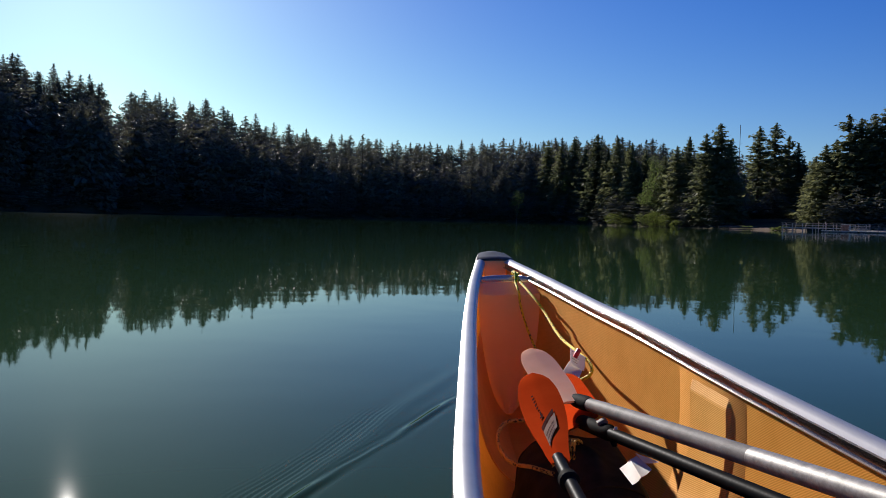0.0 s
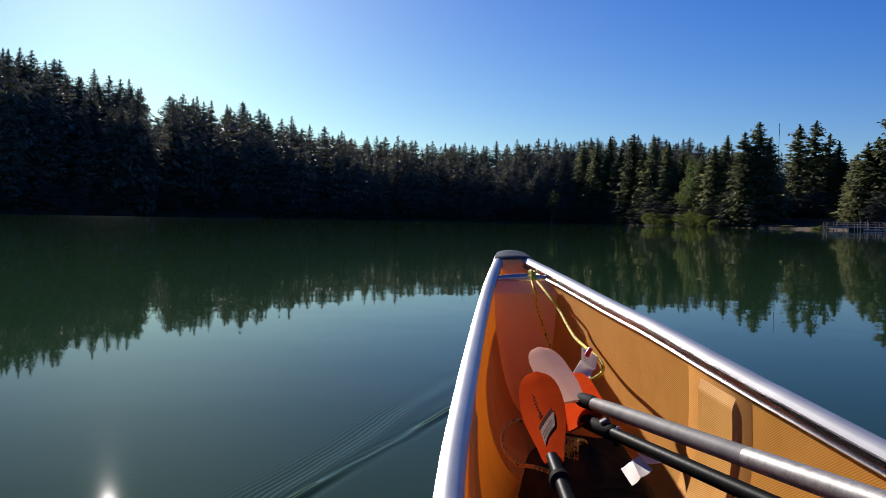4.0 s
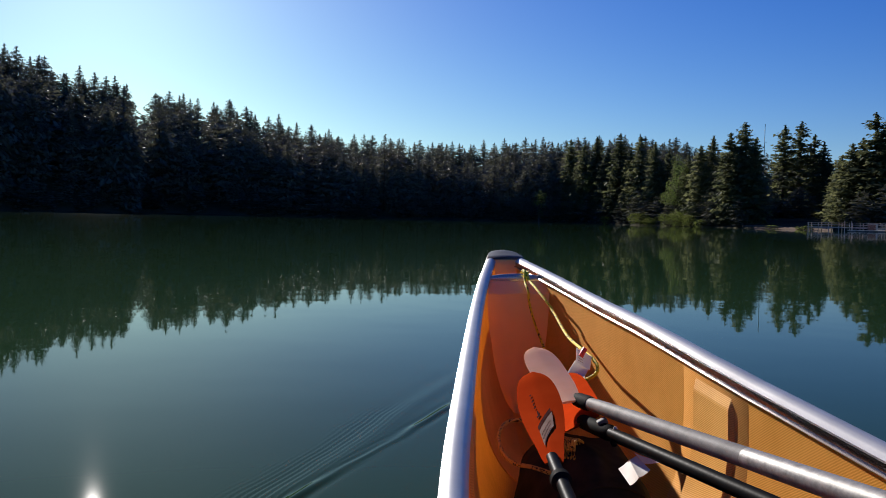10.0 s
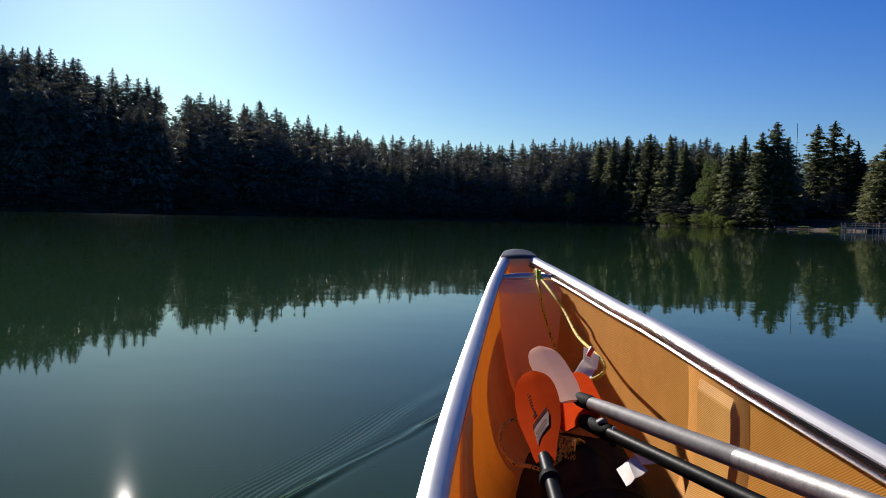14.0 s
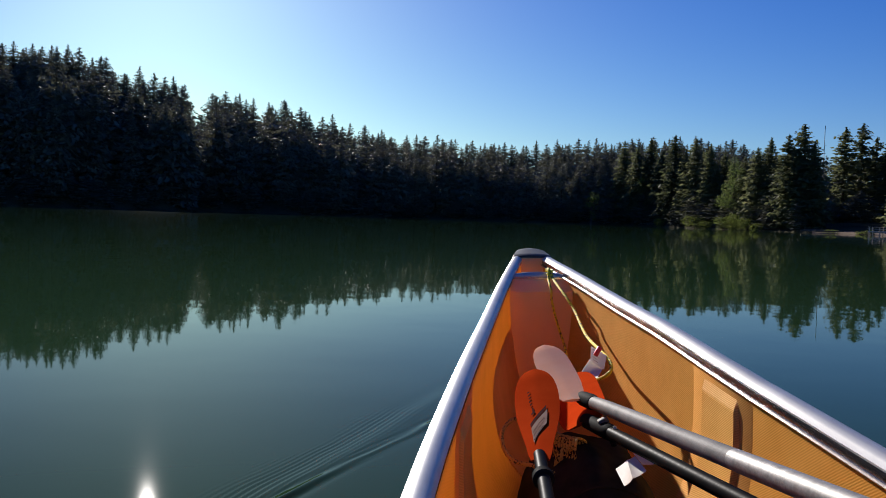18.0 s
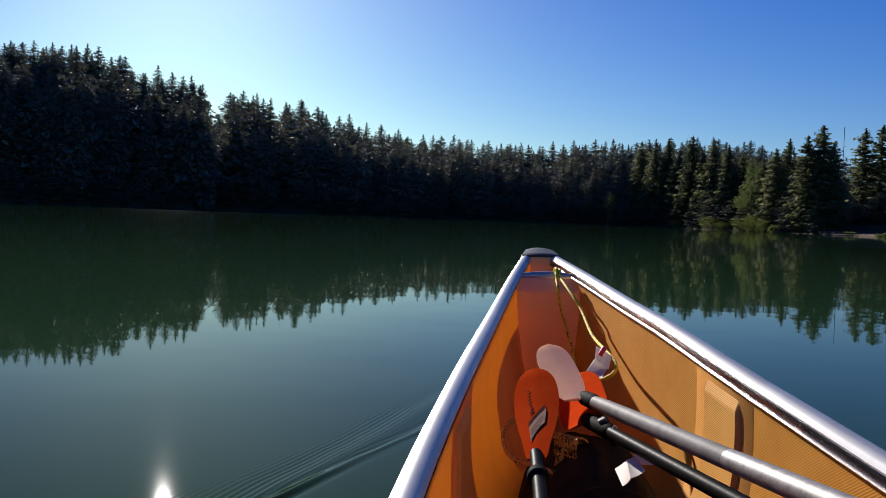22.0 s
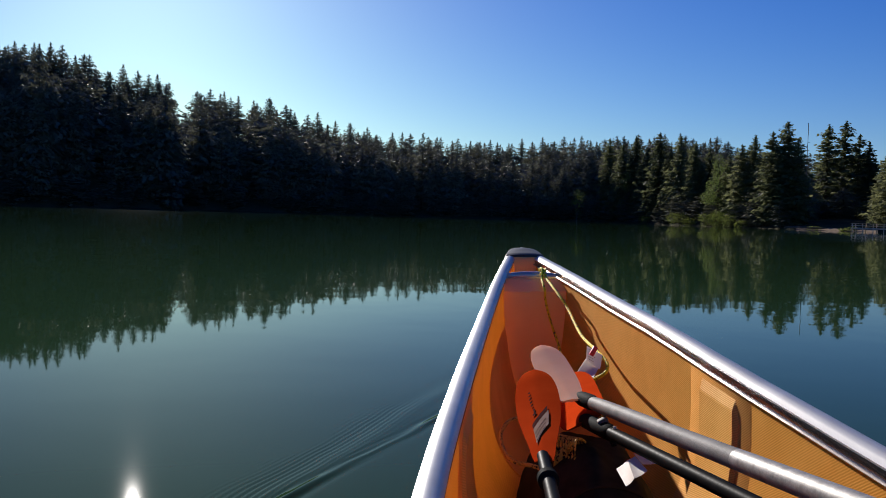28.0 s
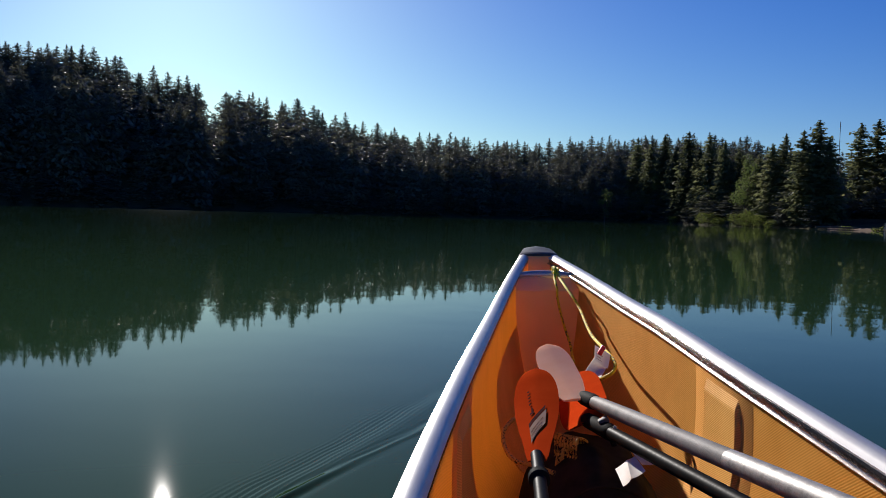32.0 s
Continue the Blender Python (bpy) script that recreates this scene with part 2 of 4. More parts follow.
ROPE = rope_material("yellow_black_rope", (0.90, 0.70, 0.02), (0.03, 0.025, 0.01))
OLD_ROPE = rope_material("tan_black_rope", (0.70, 0.42, 0.07), (0.025, 0.018, 0.008), 330.0)


def water_material():
    m, nt, b = material("lake_water")
    v = coords(nt)
    broad = node(nt, "ShaderNodeTexNoise", Scale=0.05, Detail=3.0)
    nt.links.new(v, broad.inputs["Vector"])
    nt.links.new(ramp(nt, broad.outputs["Fac"], [(0.3, (0.018, 0.042, 0.017)), (0.7, (0.023, 0.050, 0.021))]), b.inputs["Base Color"])
    b.inputs["Roughness"].default_value = 0.021
    b.inputs["IOR"].default_value = 1.333
    b.inputs["Specular IOR Level"].default_value = 0.045
    ripple = node(nt, "ShaderNodeTexNoise", Scale=1.3, Detail=2.0, Roughness=0.45)
    swell = node(nt, "ShaderNodeTexNoise", Scale=0.22, Detail=2.0)
    for n in (ripple, swell):
        nt.links.new(v, n.inputs["Vector"])
    add = nt.nodes.new("ShaderNodeMath")
    add.operation = "MULTIPLY_ADD"
    add.inputs[1].default_value = 3.0
    nt.links.new(swell.outputs["Fac"], add.inputs[0])
    nt.links.new(ripple.outputs["Fac"], add.inputs[2])
    bump(nt, b, add.outputs[0], 0.038, 0.05)
    return m


WATER = water_material()


# ---- mesh helpers ----
def mesh_object(name, verts, faces, mat, parent=None, label="", smooth=False):
    me = bpy.data.meshes.new(name)
    me.from_pydata([tuple(v) for v in verts], [], [tuple(f) for f in faces])
    me.materials.append(mat)
    if smooth:
        me.polygons.foreach_set("use_smooth", [True] * len(me.polygons))
    me.update()
    ob = new(name, me)
    if parent:
        ob.parent = parent
    if label:
        ob["label"] = label
    return ob


def part(name, bm, mat, parent=None, label="", smooth=True):
    """Links a bmesh as one mesh object under a thing or under a part."""
    me = bpy.data.meshes.new(name)
    bm.normal_update()
    bm.to_mesh(me)
    bm.free()
    me.materials.append(mat)
    if smooth:
        me.polygons.foreach_set("use_smooth", [True] * len(me.polygons))
        me.set_sharp_from_angle(angle=radians(40))
    ob = new(name, me)
    if parent:
        ob.parent = parent
    if label:
        ob["label"] = label
    return ob


def thing(name, m, label, category, group="", kind=""):
    ob = new(name)
    ob.matrix_basis = m
    ob.empty_display_size = 0.1
    return tagged(ob, label, category, group, kind)


def box_bm(size, at=(0, 0, 0), bevel=0.0, turn=None):
    bm = bmesh.new()
    bmesh.ops.create_cube(bm, size=1, matrix=Matrix.Translation(at) @ (turn or Matrix()) @ Matrix.Diagonal((*size, 1)))
    if bevel:
        bmesh.ops.bevel(bm, geom=bm.edges[:], offset=bevel, segments=2, affect="EDGES", profile=0.5)
    return bm


def sweep_bm(path, radii, sides=12, flat=1.0, cap=True):
    """A round tube along a path of points, its radius given point by point."""
    bm = bmesh.new()
    pts = [Vector(p) for p in path]
    rings = []
    for k, p in enumerate(pts):
        way = (pts[min(k + 1, len(pts) - 1)] - pts[max(k - 1, 0)]).normalized()
        side = way.cross(Vector((0, 0, 1)))
        side = side.normalized() if side.length > 1e-4 else Vector((1, 0, 0))
        up = side.cross(way)
        r = radii[k] if hasattr(radii, "__len__") else radii
        rings.append([bm.verts.new(p + side * math.cos(a) * r + up * math.sin(a) * r * flat)
                      for a in (2 * math.pi * i / sides for i in range(sides))])
    for a, b in zip(rings, rings[1:]):
        for i in range(sides):
            bm.faces.new((a[i], a[(i + 1) % sides], b[(i + 1) % sides], b[i]))
    if cap:
        bm.faces.new(rings[0][::-1])
        bm.faces.new(rings[-1])
    return bm


def smooth_path(points, steps=8):
    """A Catmull-Rom line through the points."""
    p = [Vector(q) for q in points]
    p = [2 * p[0] - p[1], *p, 2 * p[-1] - p[-2]]
    out = []
    for k in range(1, len(p) - 2):
        for i in range(steps):
            t = i / steps
            a, b, c, d = p[k - 1:k + 3]
            out.append(0.5 * ((2 * b) + (c - a) * t + (2 * a - 5 * b + 4 * c - d) * t * t + (3 * b - a - 3 * c + d) * t ** 3))
    out.append(p[-2])
    return out

# ---- the lake and its shores ----
# Shore by bearing (x over y): distance ahead of the shore line, and how steeply one looks up to the tree tops.
BEARING = [-3.0, -0.80, -0.60, -0.467, -0.33, -0.306, -0.20, -0.05, 0.05, 0.12, 0.163, 0.18, 0.20, 0.22, 0.25, 0.30, 0.36, 0.40, 0.46, 0.57, 0.80, 3.0]
SHORE = [90, 215, 240, 258, 288, 318, 325, 350, 352, 348, 345, 332, 318, 304, 285, 256, 228, 226, 212, 190, 160, 70]
TOP_B = [-0.80, -0.526, -0.467, -0.409, -0.344, -0.322, -0.308, -0.29, -0.246, -0.214, -0.18, -0.123, -0.06, 0.018, 0.10, 0.16, 0.22, 0.276, 0.31, 0.36, 0.395, 0.45, 0.48, 0.54, 0.70]
TOP_E = [0.184, 0.172, 0.170, 0.152, 0.137, 0.134, 0.104, 0.125, 0.122, 0.115, 0.104, 0.095, 0.086, 0.083, 0.086, 0.091, 0.095, 0.093, 0.086, 0.078, 0.066, 0.070, 0.085, 0.11, 0.12]


TURN = 0.006         # the shores as a whole stand a little to the right of these bearings


def shore(b):
    return float(np.interp(b, BEARING, SHORE))


def tops(b):
    return float(np.interp(b, TOP_B, TOP_E))


def land(x, y):
    """Height of the ground at a place."""
    r = math.hypot(x, y)
    if y > 0.05 * r:
        b = max(-3.0, min(3.0, x / y - TURN))
        s = shore(b) * math.sqrt(1 + b * b)
        e = tops(b)
    else:
        s, e = 230.0, 0.10
    k = (r - s) / s
    rough = noise.noise(Vector((x * 0.03, y * 0.03, 0.3))) * 1.5
    if k < 0:
        return max(-6.0, k * 60.0) - 0.15
    rise = max(4.0, e * s * 1.25 - 20.0)
    return 0.15 + min(k * 40, 1) * 0.7 + rise * min(1.0, k / 0.28) + (rough if k > 0.03 else 0)


def make_ground():
    verts, faces = [], []
    rad = [0.0, 40, 80, 120, 150]
    while rad[-1] < 480:
        rad.append(rad[-1] + 3.0)
    rad += [520, 600, 750, 1000, 1500, 2500, 4500]
    n = 300
    for r in rad:
        for k in range(n):
            a = 2 * math.pi * k / n
            x, y = r * math.sin(a), r * math.cos(a)
            verts.append((x, y, land(x, y) if r < 700 else land(x / r * 690, y / r * 690)))
    for i in range(len(rad) - 1):
        for k in range(n):
            a, b = i * n + k, i * n + (k + 1) % n
            faces.append((a, a + n, b + n, b))
    ob = mesh_object("ground", verts, faces, SOIL, smooth=True)
    return tagged(ob, "brown forest floor rising from the lake shore", "ground", kind="structure")


make_ground()

# The canoe's outline at the gunwale: place along it, half width, height.
GUN_Y = [-2.25, -2.1, -1.6, -0.6, 0.3, 0.8, 1.21, 1.48, 1.71, 2.01, 2.45, 3.05, 3.45, 3.64]
GUN_B = [0.012, 0.05, 0.16, 0.29, 0.325, 0.320, 0.298, 0.273, 0.253, 0.226, 0.186, 0.121, 0.062, 0.030]
GUN_Z = [0.46, 0.43, 0.34, 0.265, 0.25, 0.258, 0.272, 0.291, 0.304, 0.315, 0.332, 0.381, 0.432, 0.459]


def fair(y, table):
    """A smooth reading of a table along the canoe."""
    return float(np.average(np.interp([y + 0.015 * d for d in range(-18, 19)], GUN_Y, table), weights=[19 - abs(d) for d in range(-18, 19)])) if -2.0 < y < 3.38 else float(np.interp(y, GUN_Y, table))


def behind(x, y, apex, angle):
    """How far a place lies behind a wave line that opens from the apex, and how far along it."""
    sn, cs = math.sin(radians(angle)), math.cos(radians(angle))
    return (apex - y) * sn - abs(x) * cs, (apex - y) * cs + abs(x) * sn


def wake(x, y):
    """Height of the canoe's bow wave: fine ripples ahead of two narrow crests."""
    if y > 3.75:
        return 0.0
    wob = 0.014 * noise.noise(Vector((x * 2.3, y * 2.3, 1.7))) + 0.005 * noise.noise(Vector((x * 7, y * 7, 0.3)))
    s, along = behind(x, y, 4.37, 16.5)
    q, far = behind(x, y, 3.47, 21.4)
    s, q = s + wob, q + wob
    z = 0.0
    fade = min(1.0, max(0.0, (3.75 - y) / 0.3))
    band = 0.034 + 0.012 * along
    z += 0.0010 * math.exp(-((s - 0.045) / band) ** 2) * math.sin(2 * math.pi * (s / 0.0155 + 0.5 * noise.noise(Vector((x * 1.2, y * 1.2, 9))))) * (0.5 + noise.noise(Vector((x * 1.5, y * 1.5, 3.3))))
    z += 0.0012 * math.exp(-((s - 0.09) / 0.06) ** 2) * math.cos(2 * math.pi * (s - 0.09) / 0.17)
    if far > 0.2:
        long = min(1.0, (far - 0.2) / 0.5) * max(0.15, 0.55 + 0.9 * noise.noise(Vector((far * 1.4, 0.2, 7.7))))
        z += 0.0066 * long * math.exp(-(q / 0.024) ** 2) * math.cos(2 * math.pi * q / 0.058)
        z += 0.0009 * max(0.0, noise.noise(Vector((x * 3, y * 3, 4.2)))) * math.exp(-((q + 0.01) / 0.03) ** 2) * math.sin(2 * math.pi * (q / 0.024 + far))
    return z * fade


def make_water():
    xs = sorted({-4500, -2000, -900, -400, -150, -60, -25, -10, -5, -3.2, -2.4, -1.8, -1.4, -1.1, *[round(-0.95 + 0.0052 * k, 4) for k in range(250)],
                 0.37, 0.4, 0.5, 0.7, 1.0, 1.3, 1.6, 2.4, 4, 8, 20, 60, 150, 400, 900, 2000, 4500})
    ys = sorted({-4500, -1500, -400, -100, -30, -10, -5, -2.6, *[round(-2.4 + 0.03 * k, 4) for k in range(115)],
                 *[round(1.05 + 0.0063 * k, 4) for k in range(436)], 4.0, 4.5, 5.5, 8, 14, 30, 60, 120, 250, 500, 1000, 2000, 4500})
    verts, faces, inside = [], [], []
    for y in ys:
        hull = fair(y, GUN_B) * 0.93 if -2.25 < y < 3.62 else -1
        for x in xs:
            near = -0.95 <= x <= 0.36 and 1.0 <= y <= 3.8
            edge = min(1.0, (x + 0.95) / 0.15, (0.36 - x) / 0.1, (y - 1.0) / 0.25) if near else 0.0
            verts.append((x, y, wake(x, y) * max(edge, 0.0) if near else 0.0))
            inside.append(abs(x) < hull)
    n = len(xs)
    for j in range(len(ys) - 1):
        for i in range(n - 1):
            f = (j * n + i, j * n + i + 1, (j + 1) * n + i + 1, (j + 1) * n + i)
            if not any(inside[k] for k in f):
                faces.append(f)
    ob = mesh_object("water", verts, faces, WATER, smooth=True)
    return tagged(ob, "calm dark green lake water mirroring trees and sky", "lake", kind="structure")


make_water()


# ---- trees ----
def taper_trunk(name, height, radius, parent, mat, lean=0.0, sides=9, top=0.08):
    path = [(lean * math.sin(t * 2.2) * height, 0.3 * lean * math.sin(t * 4) * height, t * height) for t in (-0.03, 0.0, 0.03, 0.2, 0.4, 0.6, 0.8, 1.0)]
    r = [radius * 1.5, radius * 1.3, radius, radius * 0.85, radius * 0.65, radius * 0.45, radius * 0.24, radius * top]
    return part(name, sweep_bm(path, r, sides), mat, parent)


def fir_mesh(rng, height, width, whorls, arms, sprays, bare=0.12, ragged=0.3, fullness=1.0, big=1.0, cone=0.88, column=0.18, crown=1.0):
    """Verts and faces of a conifer's crown: tiers of drooping boughs, each bearing many flat sprays of needles."""
    verts, faces = [], []
    for k in range(whorls):
        t = 1 - (1 - min(1.0, max(0.0, (k + rng.uniform(-0.3, 0.3)) / whorls))) ** 1.3      # tiers crowd towards the tip
        spread = 1 if 2 < k < whorls - 3 else 0.3
        z0 = height * (bare + (0.985 - bare) * max(t, 0))
        full = column * min(1.0, (1 - t) / 0.14) + (1 - column) * min(1.0, (1 - t) / crown) ** cone
        reach = width * full * (0.55 + 0.45 * min(1, (t + 0.05) * 4)) + 0.010 * width
        for a in range(arms):
            if rng.random() < ragged * 0.35:
                continue
            lift = rng.uniform(-2.2, 2.2) * spread * height / whorls
            ang = 2 * math.pi * (a + rng.uniform(-0.4, 0.4)) / arms + k * 1.9
            r = reach * (rng.uniform(1 - ragged, 1.1) + (0.25 if rng.random() < 0.08 else 0))
            ca, sa = math.cos(ang), math.sin(ang)
            droop = rng.uniform(0.18, 0.5) * (1.15 - 0.9 * max(t, 0)) - 0.04 * max(t, 0)
            for i in range(sprays):
                u = (i + 0.6) / sprays
                d = r * u
                z = z0 + lift - droop * d + 0.22 * r * u * u * u
                side = rng.uniform(-1, 1) * 0.30 * r * (0.25 + 0.75 * u) * fullness
                ln = (0.17 * r + 0.34 * min(1.0, 0.35 + 2.6 * (1 - t))) * big * rng.uniform(0.7, 1.3)
                wd = ln * rng.uniform(0.40, 0.68)
                yaw = ang + rng.uniform(-0.9, 0.9)
                dip = droop + rng.uniform(-0.35, 0.8) + 0.7 * max(0.0, t - 0.75) / 0.25
                px, py = ca * d - sa * side, sa * d + ca * side
                lx, ly = math.cos(yaw), math.sin(yaw)
                tilt = rng.uniform(-0.65, 0.65)
                b = len(verts)
                verts.append((px - lx * ln * 0.5, py - ly * ln * 0.5, z + dip * ln * 0.35))
                verts.append((px - ly * wd * 0.5, py + lx * wd * 0.5, z + tilt * wd))
                verts.append((px + lx * ln * 0.6, py + ly * ln * 0.6, z - dip * ln * 0.6))
                verts.append((px + ly * wd * 0.5, py - lx * wd * 0.5, z - tilt * wd))
                faces.append((b, b + 1, b + 2, b + 3))
    for i in range(10):                       # the leader
        z = height * (0.925 + 0.006 * i)
        w = 0.26 * (1 - i / 12)
        a = i * 2.4
        b = len(verts)
        verts += [(0, 0, z + 0.35), (math.cos(a) * w, math.sin(a) * w, z - 0.05), (math.cos(a + 1) * w * 0.5, math.sin(a + 1) * w * 0.5, z - 0.25)]
        faces.append((b, b + 1, b + 2))
    return verts, faces


def make_fir(seed, height, width, whorls=34, arms=8, sprays=6, bare=0.10, ragged=0.3, fullness=1.0, big=1.0, cone=0.88, column=0.18, crown=1.0, needles=None, label="dark green conifer"):
    rng = random.Random(seed)
    tree = thing("conifer_tree", Matrix(), label, "tree")
    taper_trunk("trunk", height * 0.965, height * 0.0115 + 0.05, tree, BARK, rng.uniform(-0.006, 0.006))
    v, f = fir_mesh(rng, height, width, whorls, arms, sprays, bare, ragged, fullness, big, cone, column, crown)
    mesh_object("crown", v, f, needles or FIR, tree)
    return tree


def leaf_cloud(rng, lobes, count, size):
    """Small leaf blades over uneven lobes, each lobe an ellipsoid with its leaves near the skin."""
    verts, faces = [], []
    for c, r in lobes:
        for _ in range(int(count * r[0] * r[2] / 4) + 12):
            d = Vector((rng.gauss(0, 1), rng.gauss(0, 1), rng.gauss(0, 1))).normalized() * rng.uniform(0.6, 1.08)
            p = Vector((c[0] + d.x * r[0], c[1] + d.y * r[1], c[2] + d.z * r[2]))
            if p.z < 0.05:
                continue
            q = Euler((rng.uniform(-0.9, 0.9), rng.uniform(-0.9, 0.9), rng.uniform(0, 6.3))).to_matrix()
            s = size * rng.uniform(0.6, 1.4)
            b = len(verts)
            for w in ((-0.6, 0, 0), (0, 0.42, 0.1), (0.7, 0, -0.12), (0, -0.42, 0.1)):
                verts.append(p + q @ (Vector(w) * s))
            faces.append((b, b + 1, b + 2, b + 3))
    return verts, faces


def make_broadleaf(seed, height, width, m, label):
    rng = random.Random(seed)
    tree = thing("broadleaf_tree", m, label, "tree")
    taper_trunk("trunk", height * 0.6, height * 0.016 + 0.05, tree, BARK, 0.02)
    lobes = []
    for k in range(11):
        a, t = k * 2.4, rng.uniform(0.22, 0.86)
        d = width * rng.uniform(0.25, 0.62) * (1.15 - t * 0.7)
        c = (math.cos(a) * d, math.sin(a) * d, height * t)
        r = width * rng.uniform(0.26, 0.42)
        lobes.append((c, (r, r, r * rng.uniform(0.7, 0.95))))
        root = (0, 0, height * t * 0.55)
        mid = tuple(0.5 * (root[i] + c[i]) + (0.1 if i == 2 else 0) for i in range(3))
        part("limb", sweep_bm([root, mid, c], [0.10, 0.06, 0.02], 6), BARK, tree)
    lobes.append(((0, 0, height * 0.88), (width * 0.3, width * 0.3, height * 0.11)))
    v, f = leaf_cloud(rng, lobes, 190, 0.32)
    mesh_object("crown", v, f, LEAF, tree)
    return tree


def make_shrub(seed, height, width, m, label):
    rng = random.Random(seed)
    bush = thing("shrub", m, label, "shrub", "shoreline shrubs")
    lobes = []
    for k in range(7):
        a = k * 2.4
        d = width * rng.uniform(0.1, 0.7)
        h = height * rng.uniform(0.25, 0.75)
        r = width * rng.uniform(0.28, 0.5)
        lobes.append(((math.cos(a) * d, math.sin(a) * d, h), (r, r, max(0.3, height - h) * 0.8)))
        part("stem", sweep_bm([(0, 0, -0.1), (math.cos(a) * d * 0.4, math.sin(a) * d * 0.4, h * 0.5), (math.cos(a) * d, math.sin(a) * d, h)], [0.05, 0.035, 0.015], 5), BARK, bush)
    v, f = leaf_cloud(rng, lobes, 260, 0.24)
    mesh_object("foliage", v, f, SHRUB, bush)
    return bush


def stand(b, y, turn=0.0, size=1.0, stretch=1.0, sink=0.1):
    """The pose of a tree at bearing b and y metres ahead, scaled in width and height."""
    x = (b + TURN) * y
    return Matrix.Translation((x, y, max(land(x, y), 0.1) - sink)) @ Matrix.Rotation(turn, 4, "Z") @ Matrix.Diagonal((size, size, stretch, 1))


# Five kinds of conifer for the point and four for the far shore, 20 m high each, then copied at their true heights.
FIRS = [make_fir(11, 20, 4.0, 50, 10, 11, 0.03, 0.44, 1.2, 0.85), make_fir(12, 20, 3.4, 50, 10, 10, 0.05, 0.46, 1.2, 0.85),
        make_fir(13, 20, 4.5, 48, 10, 11, 0.02, 0.42, 1.3, 0.85), make_fir(14, 20, 3.0, 48, 9, 9, 0.08, 0.50, 1.2, 0.85),
        make_fir(15, 20, 3.3, 36, 8, 9, 0.20, 0.55),
        # the far shore's four take the shaded copy of the needles
        make_fir(16, 20, 4.3, 44, 8, 9, 0.02, 0.30, 1.1, 0.80, 0.98, 0.02, 0.48, SHADED_FIR), make_fir(17, 20, 3.7, 46, 8, 9, 0.03, 0.34, 1.1, 0.78, 1.0, 0.02, 0.52, SHADED_FIR),
        make_fir(18, 20, 4.7, 42, 8, 9, 0.02, 0.30, 1.1, 0.80, 0.96, 0.02, 0.44, SHADED_FIR), make_fir(19, 20, 3.4, 46, 8, 9, 0.04, 0.36, 1.1, 0.76, 1.0, 0.02, 0.54, SHADED_FIR)]
PLACED = set()


def plant(kind, b, y, top, group, label, wide=1.0, turn=None):
    """Puts a conifer with its tip at the given slope above the eye; the first of each kind is the original itself."""
    x = (b + TURN) * y
    g = max(land(x, y), 0.1) - 0.1
    height = 0.6 + top * y - g
    if height < 4:
        return None
    s = height / 20
    w = wide * s ** 0.55
    m = Matrix.Translation((x, y, g)) @ Matrix.Rotation(b * 40 + y if turn is None else turn, 4, "Z") @ Matrix.Diagonal((w, w, s, 1))
    if kind in PLACED:
        first = FIRS[kind].scale
        ob = copy_thing(FIRS[kind], m @ Matrix.Diagonal((1 / first[0], 1 / first[1], 1 / first[2], 1)))
    else:
        ob = FIRS[kind]
        ob.matrix_basis = m
        PLACED.add(kind)
    return tagged(ob, label, "tree", group)


# The point on the right: bearing, distance, tip, kind, width.
POINT = [(0.165, 316, 0.0925, 0, 1.2), (0.180, 312, 0.086, 2, 1.2), (0.194, 304, 0.0965, 1, 1.3), (0.207, 300, 0.083, 2, 1.2),
         (0.220, 292, 0.1005, 0, 1.3), (0.232, 290, 0.085, 1, 1.2), (0.243, 286, 0.097, 2, 1.1), (0.259, 281, 0.092, 1, 1.2),
         (0.297, 262, 0.078, 2, 1.0), (0.310, 256, 0.090, 0, 1.2), (0.324, 248, 0.101, 1, 1.2), (0.333, 246, 0.082, 2, 1.2),
         (0.343, 240, 0.1055, 0, 1.2)]
POINT_2 = [(0.352, 233, 0.088, 2, 1.2), (0.3595, 229, 0.1165, 2, 1.2), (0.371, 230, 0.098, 0, 1.3), (0.404, 262, 0.1145, 4, 1.5), (0.4225, 262, 0.119, 4, 1.5),
           (0.438, 262, 0.105, 4, 1.2), (0.449, 258, 0.097, 1, 1.2), (0.456, 256, 0.080, 0, 1.2),
           (0.470, 222, 0.083, 2, 1.2), (0.481, 218, 0.097, 0, 1.3), (0.493, 216, 0.103, 1, 1.2), (0.507, 212, 0.1315, 4, 1.5), (0.521, 211, 0.128, 0, 1.5)]
POINT_3 = [(0.537, 208, 0.133, 2, 1.3), (0.553, 205, 0.148, 0, 1.4), (0.568, 202, 0.148, 1, 1.4), (0.590, 200, 0.150, 2, 1.4), (0.615, 198, 0.152, 0, 1.4), (0.645, 196, 0.152, 1, 1.4)]
for b, y, e, k, w in POINT + POINT_2 + POINT_3:
    if b < 0.38:
        y = shore(b) + 6.5 + (y * 7 + k * 5) % 8
    plant(k, b, y, e, "conifers on the wooded point", "tall dark green conifer at the water's edge" if k != 4 else "tall conifer with a bare lower trunk", w * 1.15)
for k in range(46):                 # lower trees that close the point's skirt and stand behind its first row
    rng = random.Random(500 + k)
    b = 0.165 + 0.42 * (k + rng.random()) / 46
    if 0.372 < b < 0.468:
        continue
    y = shore(b) * rng.uniform(1.03, 1.14)
    plant(rng.choice((0, 1, 2, 3)), b, y, tops(b) * rng.uniform(0.5, 0.95), "conifers on the wooded point", "dark green conifer on the wooded point", 1.25)

